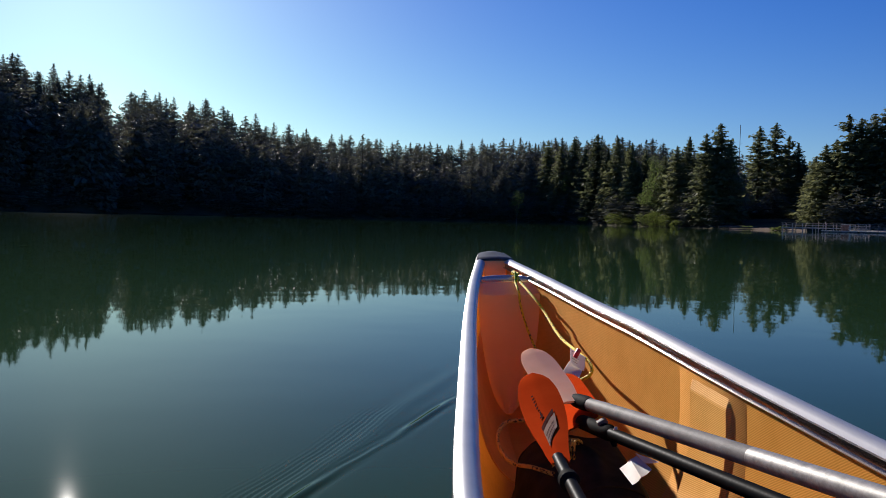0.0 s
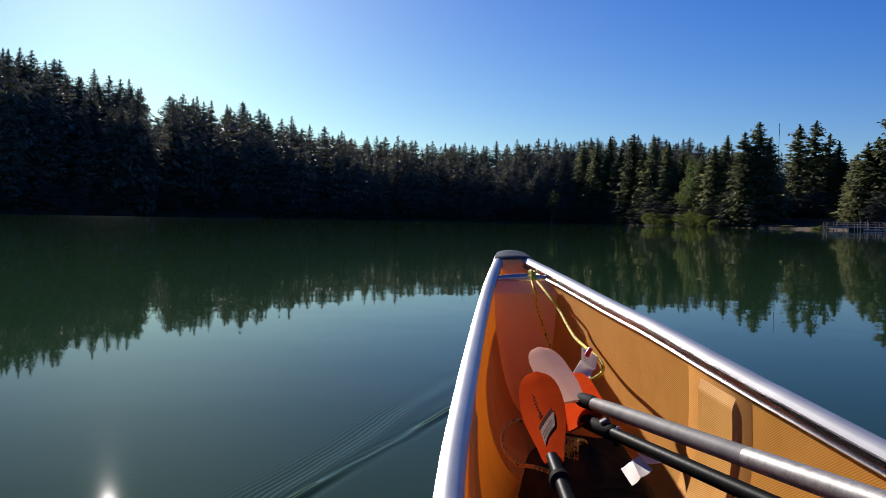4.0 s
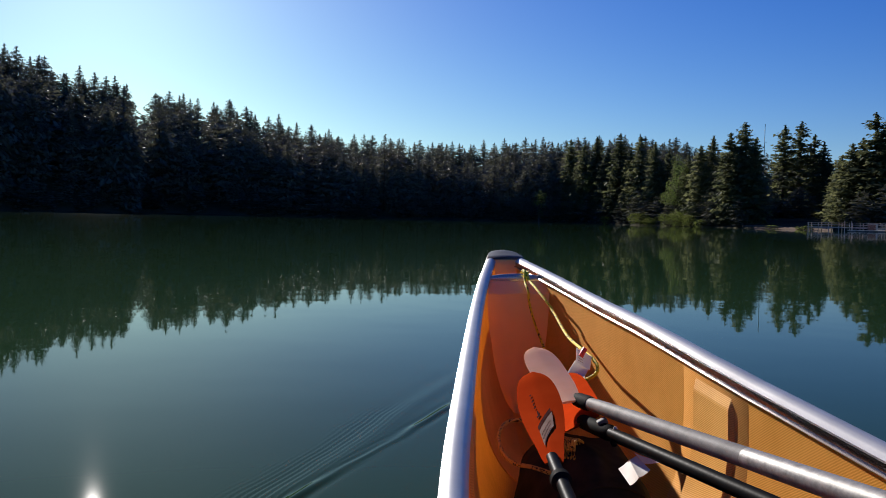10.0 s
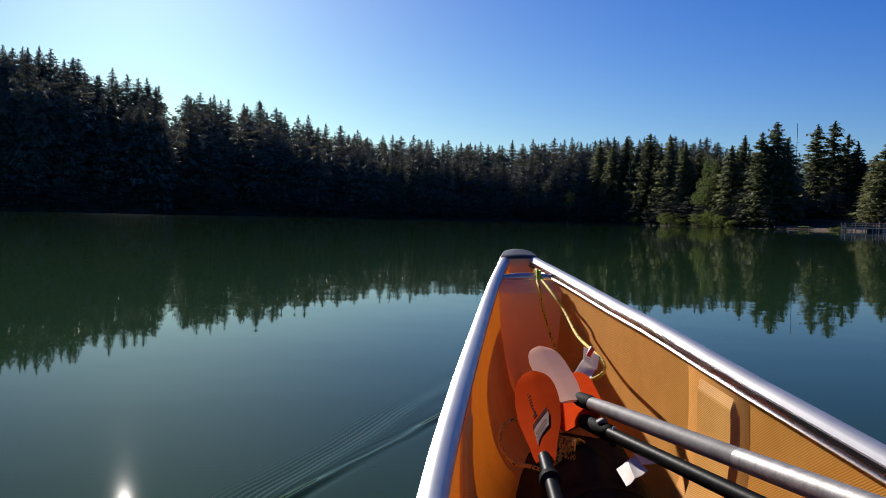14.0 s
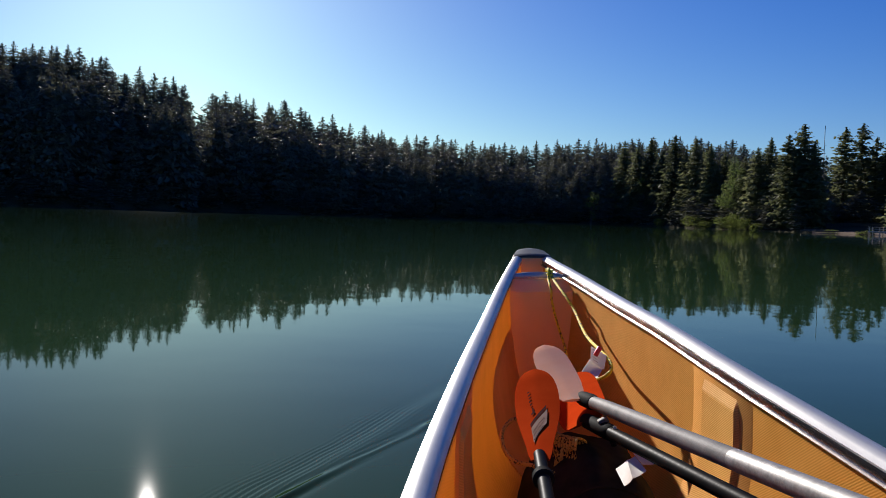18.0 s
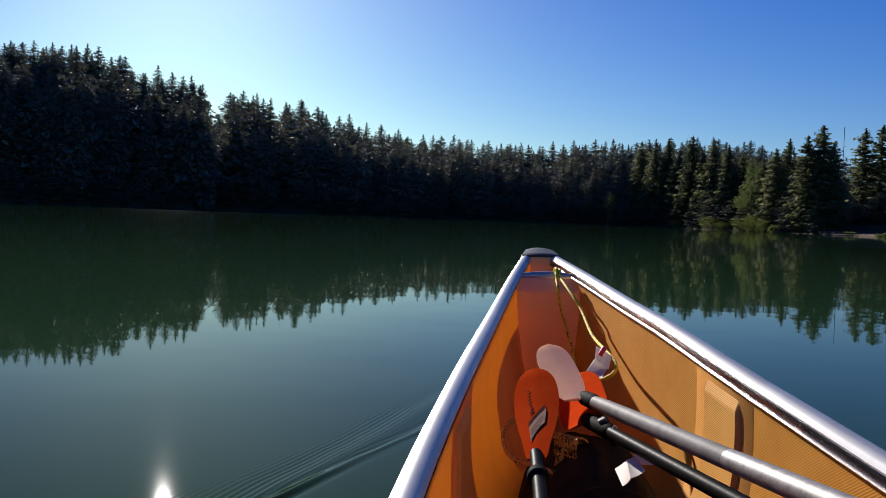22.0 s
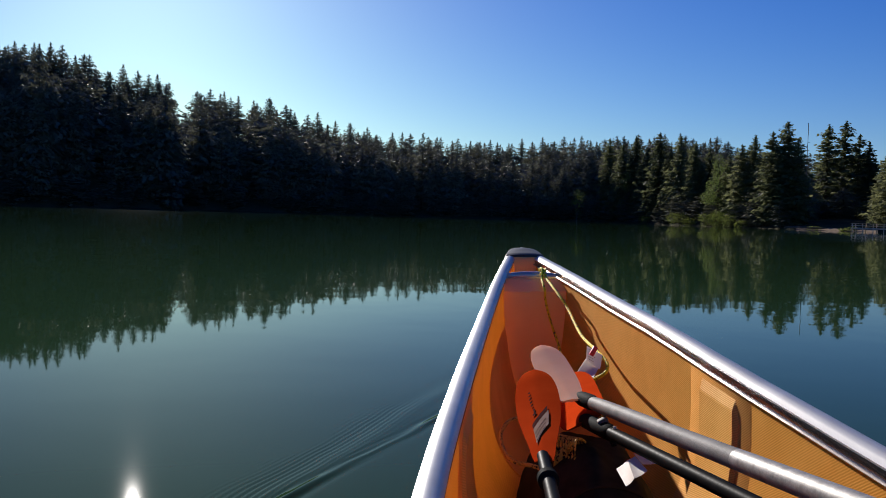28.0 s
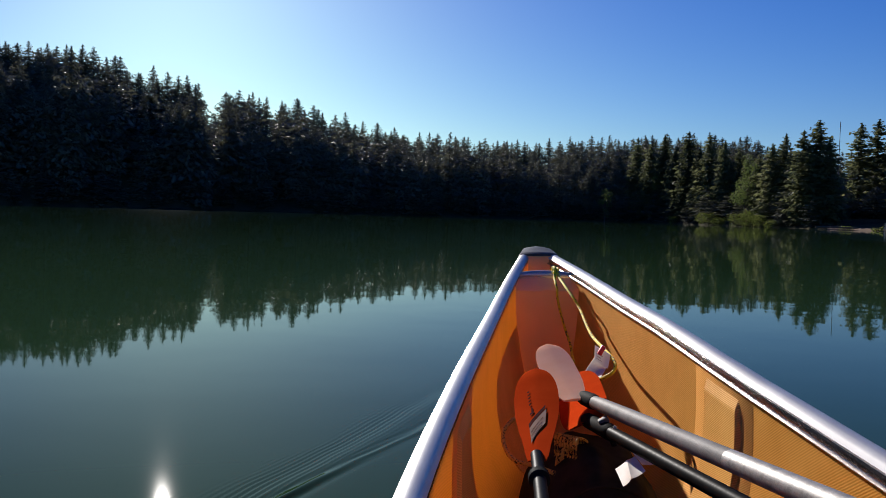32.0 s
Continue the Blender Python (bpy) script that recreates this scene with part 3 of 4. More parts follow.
for k in range(26):                 # dense young trees that close the wood behind the landing
    rng = random.Random(900 + k)
    b = 0.366 + 0.106 * (k + rng.random()) / 26
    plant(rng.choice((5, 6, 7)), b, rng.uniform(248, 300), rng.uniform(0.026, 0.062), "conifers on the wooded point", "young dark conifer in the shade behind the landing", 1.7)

# The far shore and the hill: rows of conifers from the bank up to the ridge.
rng = random.Random(77)
for row in range(5):
    n = 40 if row < 4 else 110
    for k in range(n):
        b = -0.62 + 0.98 * (k + rng.uniform(0, 1)) / n
        if row == 0 and b > 0.16:
            continue
        y = shore(b) * (1.015 + 0.062 * row + rng.uniform(0, 0.03)) + (np.interp(b, [0.16, 0.2, 0.36], [0, 30, 45]))
        e = tops(b) * (0.82 + 0.045 * row + rng.uniform(-0.08, 0.04)) if row < 4 else tops(b) * rng.uniform(0.97, 1.07) + (0.004 if b < -0.15 else 0)
        if abs(b + 0.307) < 0.013:          # the gap in the skyline
            e = min(e, 0.106)
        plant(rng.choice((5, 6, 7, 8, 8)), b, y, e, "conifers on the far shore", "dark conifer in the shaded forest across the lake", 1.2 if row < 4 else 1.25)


for b, y, e, k in ((-0.326, 296, 0.139, 7), (-0.467, 268, 0.175, 7), (-0.287, 330, 0.128, 5), (-0.041, 365, 0.0925, 8)):
    plant(k, b, y, e, "conifers on the far shore", "broad dark conifer standing above the ridge line", 1.25)


def make_far_woods():
    """The depth of the forest behind the rows that stand singly."""
    rng = random.Random(5)
    verts, faces = [], []
    kinds = [fir_mesh(random.Random(60 + k), 20, 3.0 + 0.3 * k, 20, 6, 5, 0.02, 0.3, 1.2, 1.10, 0.95, 0.02, 0.5) for k in range(3)]
    for k in range(920):
        b = rng.uniform(-1.0, 0.9) if k % 9 else rng.uniform(0.36, 0.475)
        y = shore(b) * rng.uniform(1.05, 1.42) + (25 if b > 0.17 else 0)
        if 0.36 < b < 0.475:
            y = rng.uniform(320, 400)
        low = k % 3 == 0                     # young trees that close the bank
        if low and not 0.36 < b < 0.475:
            y = shore(b) * rng.uniform(1.003, 1.02)
        x = (b + TURN) * y
        g = max(land(x, y), 0.1)
        top = tops(b) * rng.uniform(0.80, 1.02)
        if 0.36 < b < 0.475:
            top = rng.uniform(0.060, 0.086)
        if abs(b + 0.307) < 0.013:
            top = min(top, 0.104)
        s = (0.6 + top * y - g) / 20 if not low else rng.uniform(0.25, 0.55)
        if s < 0.2:
            continue
        v, f = kinds[k % 3]
        a = rng.uniform(0, 6.3)
        ca, sa, w, n = math.cos(a), math.sin(a), 1.7 * s ** 0.6, len(verts)
        verts += [(x + (ca * p[0] - sa * p[1]) * w, y + (sa * p[0] + ca * p[1]) * w, g + p[2] * s) for p in v]
        faces += [tuple(i + n for i in q) for q in f]
    ob = mesh_object("far_woods", verts, faces, SHADED_FIR)
    return tagged(ob, "dense dark conifer forest behind the lake shore", "forest", kind="stuff")


make_far_woods()

make_broadleaf(21, 20.5, 6.4, stand(0.284, shore(0.284) + 3.5), "bright green broadleaf tree among conifers")
make_broadleaf(22, 17.0, 4.6, stand(0.187, shore(0.187) + 7), "green broadleaf tree leaning out of the conifers")
make_broadleaf(23, 12.5, 4.0, stand(0.131, 338), "small pale green broadleaf tree on the dark shore")
for k, (b, h, w) in enumerate([(0.206, 3.0, 3.0), (0.246, 4.6, 5.0), (0.256, 3.0, 3.4), (0.277, 4.2, 4.6), (0.289, 5.4, 5.0), (0.300, 3.8, 4.2), (0.314, 2.2, 2.4)]):
    make_shrub(40 + k, h, w, stand(b, shore(b) - 1.0), "bright green leafy shrub over the water's edge")
for k, (b, y, h, w) in enumerate([(0.391, 226, 1.3, 2.0), (0.424, 219, 1.0, 1.2), (0.430, 217.5, 1.3, 0.9), (0.437, 216, 1.4, 0.9)]):
    make_shrub(60 + k, h, w, stand(b, y * 0.94, sink=0.3), "low yellow-green shrub on the bank")


def make_snag():
    tree = thing("dead_tree", stand(0.381, 252), "bare grey dead conifer trunk with broken stubs", "tree")
    taper_trunk("trunk", 26.6, 0.3, tree, DEADWOOD, 0.002, top=0.3)
    rng = random.Random(9)
    for k in range(9):
        z = 15.5 + k * 1.15
        a = rng.uniform(0, 6.3)
        ln = rng.uniform(0.5, 1.5)
        part("stub", sweep_bm([(0, 0, z), (math.cos(a) * ln, math.sin(a) * ln, z + 0.1)], [0.05, 0.02], 5), DEADWOOD, tree)


make_snag()


# ---- the boardwalk and the landing ----
def make_boardwalk():
    p0, p1 = Vector((0.440 * 194, 194, 0)), Vector((0.540 * 180, 180, 0))
    way = (p1 - p0)
    length = way.length
    walkway = thing("boardwalk", Matrix.Translation(p0) @ Matrix.Rotation(math.atan2(way.y, way.x), 4, "Z"), "weathered grey timber boardwalk on posts over the water", "boardwalk")
    n = int(length / 0.3)
    for k in range(n):
        part("plank", box_bm((0.27, 1.6, 0.05), (0.15 + k * 0.3, 0, 0.86)), DECKING, walkway, smooth=False)
    for side in (-0.75, 0.75):
        part("beam", box_bm((length, 0.1, 0.2), (length / 2, side, 0.73)), DECKING, walkway, smooth=False)
        part("top_rail", box_bm((length, 0.14, 0.07), (length / 2, side, 1.74), 0.01), DECKING, walkway, smooth=False)
        part("middle_rail", box_bm((length, 0.05, 0.12), (length / 2, side, 1.32)), DECKING, walkway, smooth=False)
        for k in range(9):
            x = 0.3 + k * (length - 0.6) / 8
            part("post", sweep_bm([(x, side, -2.5), (x, side, 1.78)], 0.085, 8), DECKING, walkway)
    part("tall_post", sweep_bm([(length * 0.45, -0.95, -2.5), (length * 0.45, -0.95, 2.2)], 0.10, 8), DECKING, walkway)
    part("tall_post", sweep_bm([(length * 0.53, -0.95, -2.5), (length * 0.53, -0.95, 2.15)], 0.10, 8), DECKING, walkway)


make_boardwalk()


def make_landing():
    a, b = Vector((0.486 * 178, 178, 0)), Vector((0.612 * 164, 164, 0))
    way = b - a
    turn = math.atan2(way.y, way.x)
    dock = thing("floating_dock", Matrix.Translation(a) @ Matrix.Rotation(turn, 4, "Z"), "low pale timber floating dock on the lake", "dock")
    n = 11
    for k in range(n):
        w = way.length / n
        part("deck_section", box_bm((w - 0.06, 2.0, 0.16), (w * (k + 0.5), 0, 0.26), 0.02), PALE, dock, smooth=False)
        part("float", box_bm((w - 0.4, 1.7, 0.36), (w * (k + 0.5), 0, 0.0), 0.03), WIRE, dock, smooth=False)
    block = thing("brick_pier", Matrix.Translation((0.513 * 179, 179, 0)) @ Matrix.Rotation(turn, 4, "Z"), "square red brick pier at the end of the boardwalk", "pier")
    part("core", box_bm((1.5, 1.2, 1.5), (0, 0, 0.72)), PALE, block, smooth=False)
    for row in range(7):
        for k in range(5):
            part("brick", box_bm((0.28, 0.1, 0.17), (-0.6 + k * 0.3 + (0.08 if row % 2 else -0.06), -0.63, 0.28 + row * 0.2), 0.012), CLAY, block, smooth=False)
    part("cap", box_bm((1.7, 1.4, 0.12), (0, 0, 1.56), 0.02), PALE, block, smooth=False)
    fence = thing("bank_fence", Matrix.Translation((0.522 * 180, 180, 0.3)) @ Matrix.Rotation(turn, 4, "Z"), "grey mesh fence panel along the bank", "fence")
    for k in range(6):
        part("fence_post", sweep_bm([(k * 1.6, 0, -0.5), (k * 1.6, 0, 1.5)], 0.05, 6), WIRE, fence)
    for k in range(34):
        part("wire", box_bm((0.03, 0.03, 1.3), (0.12 + k * 0.24, 0, 0.75)), WIRE, fence, smooth=False)
    for z in (0.15, 0.75, 1.4):
        part("fence_rail", box_bm((8.0, 0.05, 0.06), (4.0, 0, z)), WIRE, fence, smooth=False)


make_landing()


def make_bank(name, b0, b1, off, mat, label, wide, high):
    """A low uneven shelf of gravel that follows the shore."""
    verts, faces = [], []
    n = 60
    prof = [(-wide, -0.6), (-wide * 0.85, 0.05), (-wide * 0.4, high * 0.6), (0, high), (wide * 1.4, high + 0.2), (wide * 1.8, -0.5)]
    for k in range(n + 1):
        b = b0 + (b1 - b0) * k / n
        y0 = shore(b) + off
        for i, (dy, z) in enumerate(prof):
            j = noise.noise(Vector((k * 0.4, i * 0.8, off)))
            y = y0 + dy + j * 0.5
            verts.append(((b + TURN) * y, y, z + 0.12 * j))
    m = len(prof)
    for k in range(n):
        for i in range(m - 1):
            faces.append((k * m + i, (k + 1) * m + i, (k + 1) * m + i + 1, k * m + i + 1))
    return tagged(mesh_object(name, verts, faces, mat, smooth=True), label, "bank", kind="structure")


make_bank("gravel_bank", 0.372, 0.462, -9.0, EARTH, "brown earth and gravel bank at the foot of the trees", 7.0, 0.5)
make_bank("far_bank", -0.42, -0.05, -0.3, SOIL, "thin dark strip of earth along the far shore", 0.35, 0.10)
make_bank("grassy_bank", 0.505, 0.75, -11.0, GRAVEL, "low gravel and grass bank behind the dock", 9.0, 0.5)


def make_log(b, y, ln, r, turn, z):
    log = thing("driftwood_log", Matrix.Translation(((b + TURN) * y, y, z)) @ Matrix.Rotation(turn, 4, "Z"), "pale fallen log lying on the bank", "log", "driftwood on the bank")
    part("stem", sweep_bm([(-ln / 2, 0, 0), (-ln / 6, 0.05, 0.06), (ln / 5, -0.04, 0.02), (ln / 2, 0.06, 0.1)], [r, r * 0.95, r * 0.8, r * 0.5], 9), BARK, log)
    part("branch_stub", sweep_bm([(ln * 0.1, 0, 0.05), (ln * 0.18, 0.3, 0.5)], [r * 0.3, r * 0.12], 6), BARK, log)


for b, y, ln, r, turn, z in [(0.372, 214, 5, 0.22, -0.3, 0.50), (0.384, 212, 4, 0.18, 0.15, 0.50), (0.398, 210, 3.5, 0.2, -0.6, 0.50), (0.378, 217, 6, 0.2, -0.05, 0.62)]:
    make_log(b, y, ln, r, turn, z)

# ---- the canoe ----
EYE = Vector((-0.297, 0, 0.6))
HEEL = Matrix.Translation(EYE) @ Matrix.Rotation(radians(-1.325), 4, "Y") @ Matrix.Translation(-EYE)     # she leans a little to port
canoe = thing("canoe", HEEL, "amber aramid cloth canoe with silver aluminium gunwales afloat", "canoe")
KEEL_Y, KEEL_Z = [-2.25, -2.15, -1.9, -1.3, 2.7, 3.2, 3.45, 3.58, 3.645], [0.36, 0.15, -0.03, -0.10, -0.10, -0.06, 0.03, 0.18, 0.38]


def rail_z(y, side):
    """Height of a gunwale; the starboard one stands a little uneven, as worn rails are."""
    return fair(y, GUN_Z) + (float(np.interp(y, [1.2, 1.6, 1.8, 2.0, 2.2, 2.4, 2.6, 2.8, 3.0, 3.2, 3.4, 3.5], [0.006, 0.005, 0.009, 0.0165, 0.0225, 0.024, 0.023, 0.0214, 0.019, 0.013, 0.004, 0.0])) if side > 0 else 0.0)


def hull_at(y, a, side, inset=0.0):
    """A point of the hull: a runs from 0 at the gunwale to a quarter turn at the keel."""
    b, zg = fair(y, GUN_B) - 0.004, rail_z(y, side) - 0.006
    zk = float(np.interp(y, KEEL_Y, KEEL_Z))
    q = float(np.interp(y, [-2.2, -1.0, 2.0, 2.9, 3.6], [1.5, 2.7, 2.7, 2.0, 1.5]))
    c, s = max(math.cos(a), 0.0) ** (2 / q), max(math.sin(a), 0.0) ** (2 / q)
    x = max(b * (c + 0.05 * math.sin(2 * a) * (q - 1.5)) - inset * math.cos(a), 0.0)
    return Vector((side * x, y, zg + (zk - zg) * s + inset * math.sin(a)))


def hull_bm():
    bm = bmesh.new()
    ys = [-2.24 + 5.87 * k / 118 for k in range(119)]
    angs = [math.pi * k / 40 for k in range(41)]
    grids = []
    for inset in (0.0, 0.007):
        grid = []
        for y in ys:
            grid.append([bm.verts.new(hull_at(y, a if a <= math.pi / 2 else math.pi - a, -1 if a <= math.pi / 2 else 1, inset)) for a in angs])
        grids.append(grid)
    for g, grid in enumerate(grids):
        for j in range(len(ys) - 1):
            for i in range(40):
                f = (grid[j][i], grid[j][i + 1], grid[j + 1][i + 1], grid[j + 1][i])
                bm.faces.new(f if g else f[::-1]).material_index = 1 - g
    for j in range(len(ys) - 1):
        for i in (0, 40):
            bm.faces.new((grids[0][j][i], grids[0][j + 1][i], grids[1][j + 1][i], grids[1][j][i]))
    bm.faces.new(grids[0][-1])                  # the stem closes the bow
    bm.faces.new(grids[1][-1][::-1])
    bmesh.ops.recalc_face_normals(bm, faces=bm.faces[:])
    return bm


hull = part("hull", hull_bm(), HULL, canoe, "amber woven aramid hull")
hull.data.materials.append(OUTSIDE)

RAIL = [(-0.003, -0.0200), (-0.0105, -0.0215), (-0.0125, -0.0165), (-0.0120, -0.0125), (-0.0120, -0.0085), (-0.0145, -0.004), (-0.010, 0.004), (-0.003, 0.009),
        (0.007, 0.011), (0.016, 0.009), (0.0225, 0.004), (0.024, -0.004), (0.020, -0.012), (0.010, -0.017), (0.002, -0.018)]


def gunwale_bm(side):
    bm = bmesh.new()
    profile = list(RAIL)
    if side > 0:                    # a deeper groove over a wider inner lip
        profile[0:6] = [(-0.003, -0.0235), (-0.0195, -0.0245), (-0.0220, -0.0215), (-0.0150, -0.0185), (-0.0148, -0.0060), (-0.0180, -0.001)]
    rings = []
    n = 420
    for k in range(n + 1):
        y = -2.2 + 5.78 * k / n
        b, z = fair(y, GUN_B), rail_z(y, side)
        db = (fair(y + 0.02, GUN_B) - fair(y - 0.02, GUN_B)) / 0.04
        out = Vector((side, -db, 0)).normalized()
        rings.append([bm.verts.new(Vector((side * b, y, z)) + out * o + Vector((0, 0, h))) for o, h in profile])
    m = len(profile)
    for a, b in zip(rings, rings[1:]):
        for i in range(m):
            bm.faces.new((a[i], a[(i + 1) % m], b[(i + 1) % m], b[i])).material_index = int(i in (2, 3))
    bm.faces.new(rings[0])
    bm.faces.new(rings[-1][::-1])
    bmesh.ops.recalc_face_normals(bm, faces=bm.faces[:])
    return bm


for side in (-1, 1):
    rail = part("gunwale", gunwale_bm(side), ALU, canoe, "silver aluminium gunwale")
    rail.data.materials.append(DARKENED_GROOVE)
    for k in range(12):
        y = -1.5 + k * 0.42
        b, z = fair(y, GUN_B), rail_z(y, side)
        part("rivet", sweep_bm([(side * (b - 0.006), y, z - 0.008), (side * (b - 0.0105), y, z - 0.008)], [0.004, 0.0025], 8), CAP, rail)


def end_cap_bm():
    bm = bmesh.new()
    rows = []
    for k in range(12):
        t = k / 11
        y = 3.505 + 0.175 * t
        w = (fair(min(y, 3.63), GUN_B) + 0.026) * (1 if t < 0.6 else math.sqrt(max(0.03, 1 - ((t - 0.6) / 0.41) ** 2)))
        z = float(np.interp(y, GUN_Y, GUN_Z)) + 0.006 + (0.006 if k else 0.002)
        prof = [(-1, -0.013), (-1, -0.008), (-0.93, 0), (-0.6, 0.004), (-0.2, 0.006), (0.2, 0.006), (0.6, 0.004), (0.93, 0), (1, -0.008), (1, -0.013)]
        rows.append([bm.verts.new((w * p, y, z + h)) for p, h in prof])
    for a, b in zip(rows, rows[1:]):
        for i in range(9):
            bm.faces.new((a[i], a[i + 1], b[i + 1], b[i]))
    bm.faces.new(rows[0])
    bm.faces.new(rows[-1][::-1])
    bmesh.ops.recalc_face_normals(bm, faces=bm.faces[:])
    return bm


part("end_cap", end_cap_bm(), CAP, canoe, "charcoal moulded bow deck cap")

# carry handle
hb = fair(3.2, GUN_B) + 0.004
path = [(-hb + 2 * hb * k / 16, 3.2 + 0.004 * math.sin(math.pi * k / 16), 0.391 + 0.002 * math.sin(math.pi * k / 16)) for k in range(17)]
handle = part("carry_handle", sweep_bm(path, [0.006 + 0.0095 * math.sin(math.pi * k / 16) ** 0.7 for k in range(17)], 14), ALU, canoe, "polished aluminium carry handle")
for side in (-1, 1):
    part("handle_tab", box_bm((0.02, 0.03, 0.006), (side * (hb - 0.008), 3.2, 0.386), 0.001), ALU, handle)


def tank_bm():
    """The bow float tank: its wall across the hull and a short deck with a sunk end."""
    bm = bmesh.new()
    angs = [math.pi * k / 40 for k in range(41)]
    wall = []
    for k in range(9):
        top = 0.347 - 0.457 * k / 8
        row = []
        for i in range(-6, 7):
            z = top
            # half width of the hull here at this height
            best = min((abs(hull_at(3.06, a, 1, 0.006).z - z), hull_at(3.06, a, 1, 0.004).x) for a in angs[:21])[1]
            row.append(bm.verts.new((best * i / 6, 3.06 + 0.004 * math.cos(i), z)))
        wall.append(row)
    deck = []
    for y, z in ((3.063, 0.349), (3.070, 0.3550), (3.10, 0.366), (3.14, 0.380), (3.163, 0.386), (3.174, 0.382), (3.18, 0.33), (3.3, 0.32), (3.49, 0.34), (3.503, 0.445)):
        w = min((abs(hull_at(y, a, 1, 0.006).z - z), hull_at(y, a, 1, 0.004).x) for a in angs[:21])[1]
        deck.append([bm.verts.new((w * i / 6, y, z)) for i in range(-6, 7)])
    rows = wall[::-1] + deck
    for a, b in zip(rows, rows[1:]):
        for i in range(12):
            bm.faces.new((a[i], a[i + 1], b[i + 1], b[i]))
    bmesh.ops.recalc_face_normals(bm, faces=bm.faces[:])
    return bm


part("float_tank", tank_bm(), SKIN, canoe, "smooth amber bow float tank wall")


def strip_bm(y0, y1, a0, lift, slope, base=0.006, side=1):
    """A raised band down one side of the hull's inside with sloped edges, from a0 under the gunwale to the keel."""
    bm = bmesh.new()
    n = 60
    run = [a0 + (math.pi / 2 - a0) * (k / n) ** 1.8 for k in range(n + 1)]
    start = hull_at((y0 + y1) / 2, a0, side).z
    rows = []
    for a in run:
        up = lift * min(1.0, (start - hull_at((y0 + y1) / 2, a, side).z) / (2.4 * slope))
        rows.append([bm.verts.new(hull_at(y, a, side, base + h)) for y, h in ((y0, 0.0), (y0 + slope, up), (y1 - slope, up), (y1, 0.0))])
    for a, b in zip(rows, rows[1:]):
        for i in range(3):
            bm.faces.new((a[i], a[i + 1], b[i + 1], b[i]))
    bmesh.ops.recalc_face_normals(bm, faces=bm.faces[:])
    return bm


for yc, a0, side in ((1.76, 0.035, 1), (0.93, 0.035, 1), (1.565, 0.035, -1), (0.75, 0.035, -1)):
    part("cloth_tape", strip_bm(yc - 0.155, yc + 0.155, a0 - 0.022, 0.0016, 0.004, side=side), TAPE, canoe, "lighter amber cloth tape over a rib")
    part("rib", strip_bm(yc - 0.095, yc + 0.095, a0, 0.0085, 0.012, side=side), CORE, canoe, "raised foam rib under amber cloth", smooth=False)


def core_bm():
    """The floor's foam panel, which rises in a curve up the port side ahead of the rib."""
    bm = bmesh.new()
    rows = []
    for k in range(41):
        y = 2.27 + 0.782 * (k / 40) ** 1.5
        crest = float(np.interp(y, [2.27, 2.285, 2.32, 2.38, 2.45, 2.55, 2.70, 2.89, 3.06], [0.060, 0.110, 0.150, 0.176, 0.190, 0.203, 0.214, 0.224, 0.230]))
        near = min((abs(hull_at(y, math.pi * i / 160, -1, 0.006).z - crest), math.pi * i / 160) for i in range(81))[1]
        rows.append([bm.verts.new(hull_at(y, near + (1.35 - near) * i / 10, -1, 0.0065 if i in (0, ) or k == 0 else 0.0105)) for i in range(11)])
    for a, b in zip(rows, rows[1:]):
        for i in range(10):
            bm.faces.new((a[i], a[i + 1], b[i + 1], b[i]))
    bmesh.ops.recalc_face_normals(bm, faces=bm.faces[:])
    return bm


part("floor_core", core_bm(), CORE, canoe, "darker amber panel edge rising up the side")


# ---- paddles ----
def blade_grid(neck, tip, across, width, curve, shape=(0.26, 0.31, 0.46, 0.72, 0.90, 0.985, 1.0), rows=32, cols=12):
    neck, tip = Vector(neck), Vector(tip)
    way = tip - neck
    across = Vector(across)
    across = (across - way * across.dot(way) / way.length_squared).normalized()
    face = across.cross(way.normalized())
    shape_t = [0, 0.06, 0.16, 0.30, 0.45, 0.60, 0.72]

    def at(t, s, lift=0.0):
        round_end = max(0.001, 1 - max(0.0, (t - 0.62) / 0.38) ** 2.6) ** 0.44
        w = 0.5 * width * float(np.interp(t, shape_t, shape)) * round_end
        dish = curve * (4 * t * (1 - t)) - 0.025 * width * s * s * min(1, t * 2.5)
        return neck + way * t + across * (w * s) + face * (dish + lift)
    return at, rows, cols


def blade_bm(at, rows, cols, thick=0.005):
    bm = bmesh.new()
    sheets = []
    for lift in (thick / 2, -thick / 2):
        sheets.append([[bm.verts.new(at(math.sin(0.5 * math.pi * j / rows), -1 + 2 * i / cols, lift * (1 - 0.6 * abs(-1 + 2 * i / cols)) * min(1.0, 0.2 + 8 * (1 - math.sin(0.5 * math.pi * j / rows))))) for i in range(cols + 1)] for j in range(rows + 1)])
    for k, g in enumerate(sheets):
        for j in range(rows):
            for i in range(cols):
                f = (g[j][i], g[j][i + 1], g[j + 1][i + 1], g[j + 1][i])
                bm.faces.new(f if k == 0 else f[::-1])
    a, b = sheets
    edge = [(j, 0) for j in range(rows + 1)] + [(rows, i) for i in range(1, cols + 1)] + [(j, cols) for j in range(rows - 1, -1, -1)]
    for (j, i), (m, n) in zip(edge, edge[1:]):
        bm.faces.new((a[j][i], a[m][n], b[m][n], b[j][i]))
    bmesh.ops.recalc_face_normals(bm, faces=bm.faces[:])
    return bm


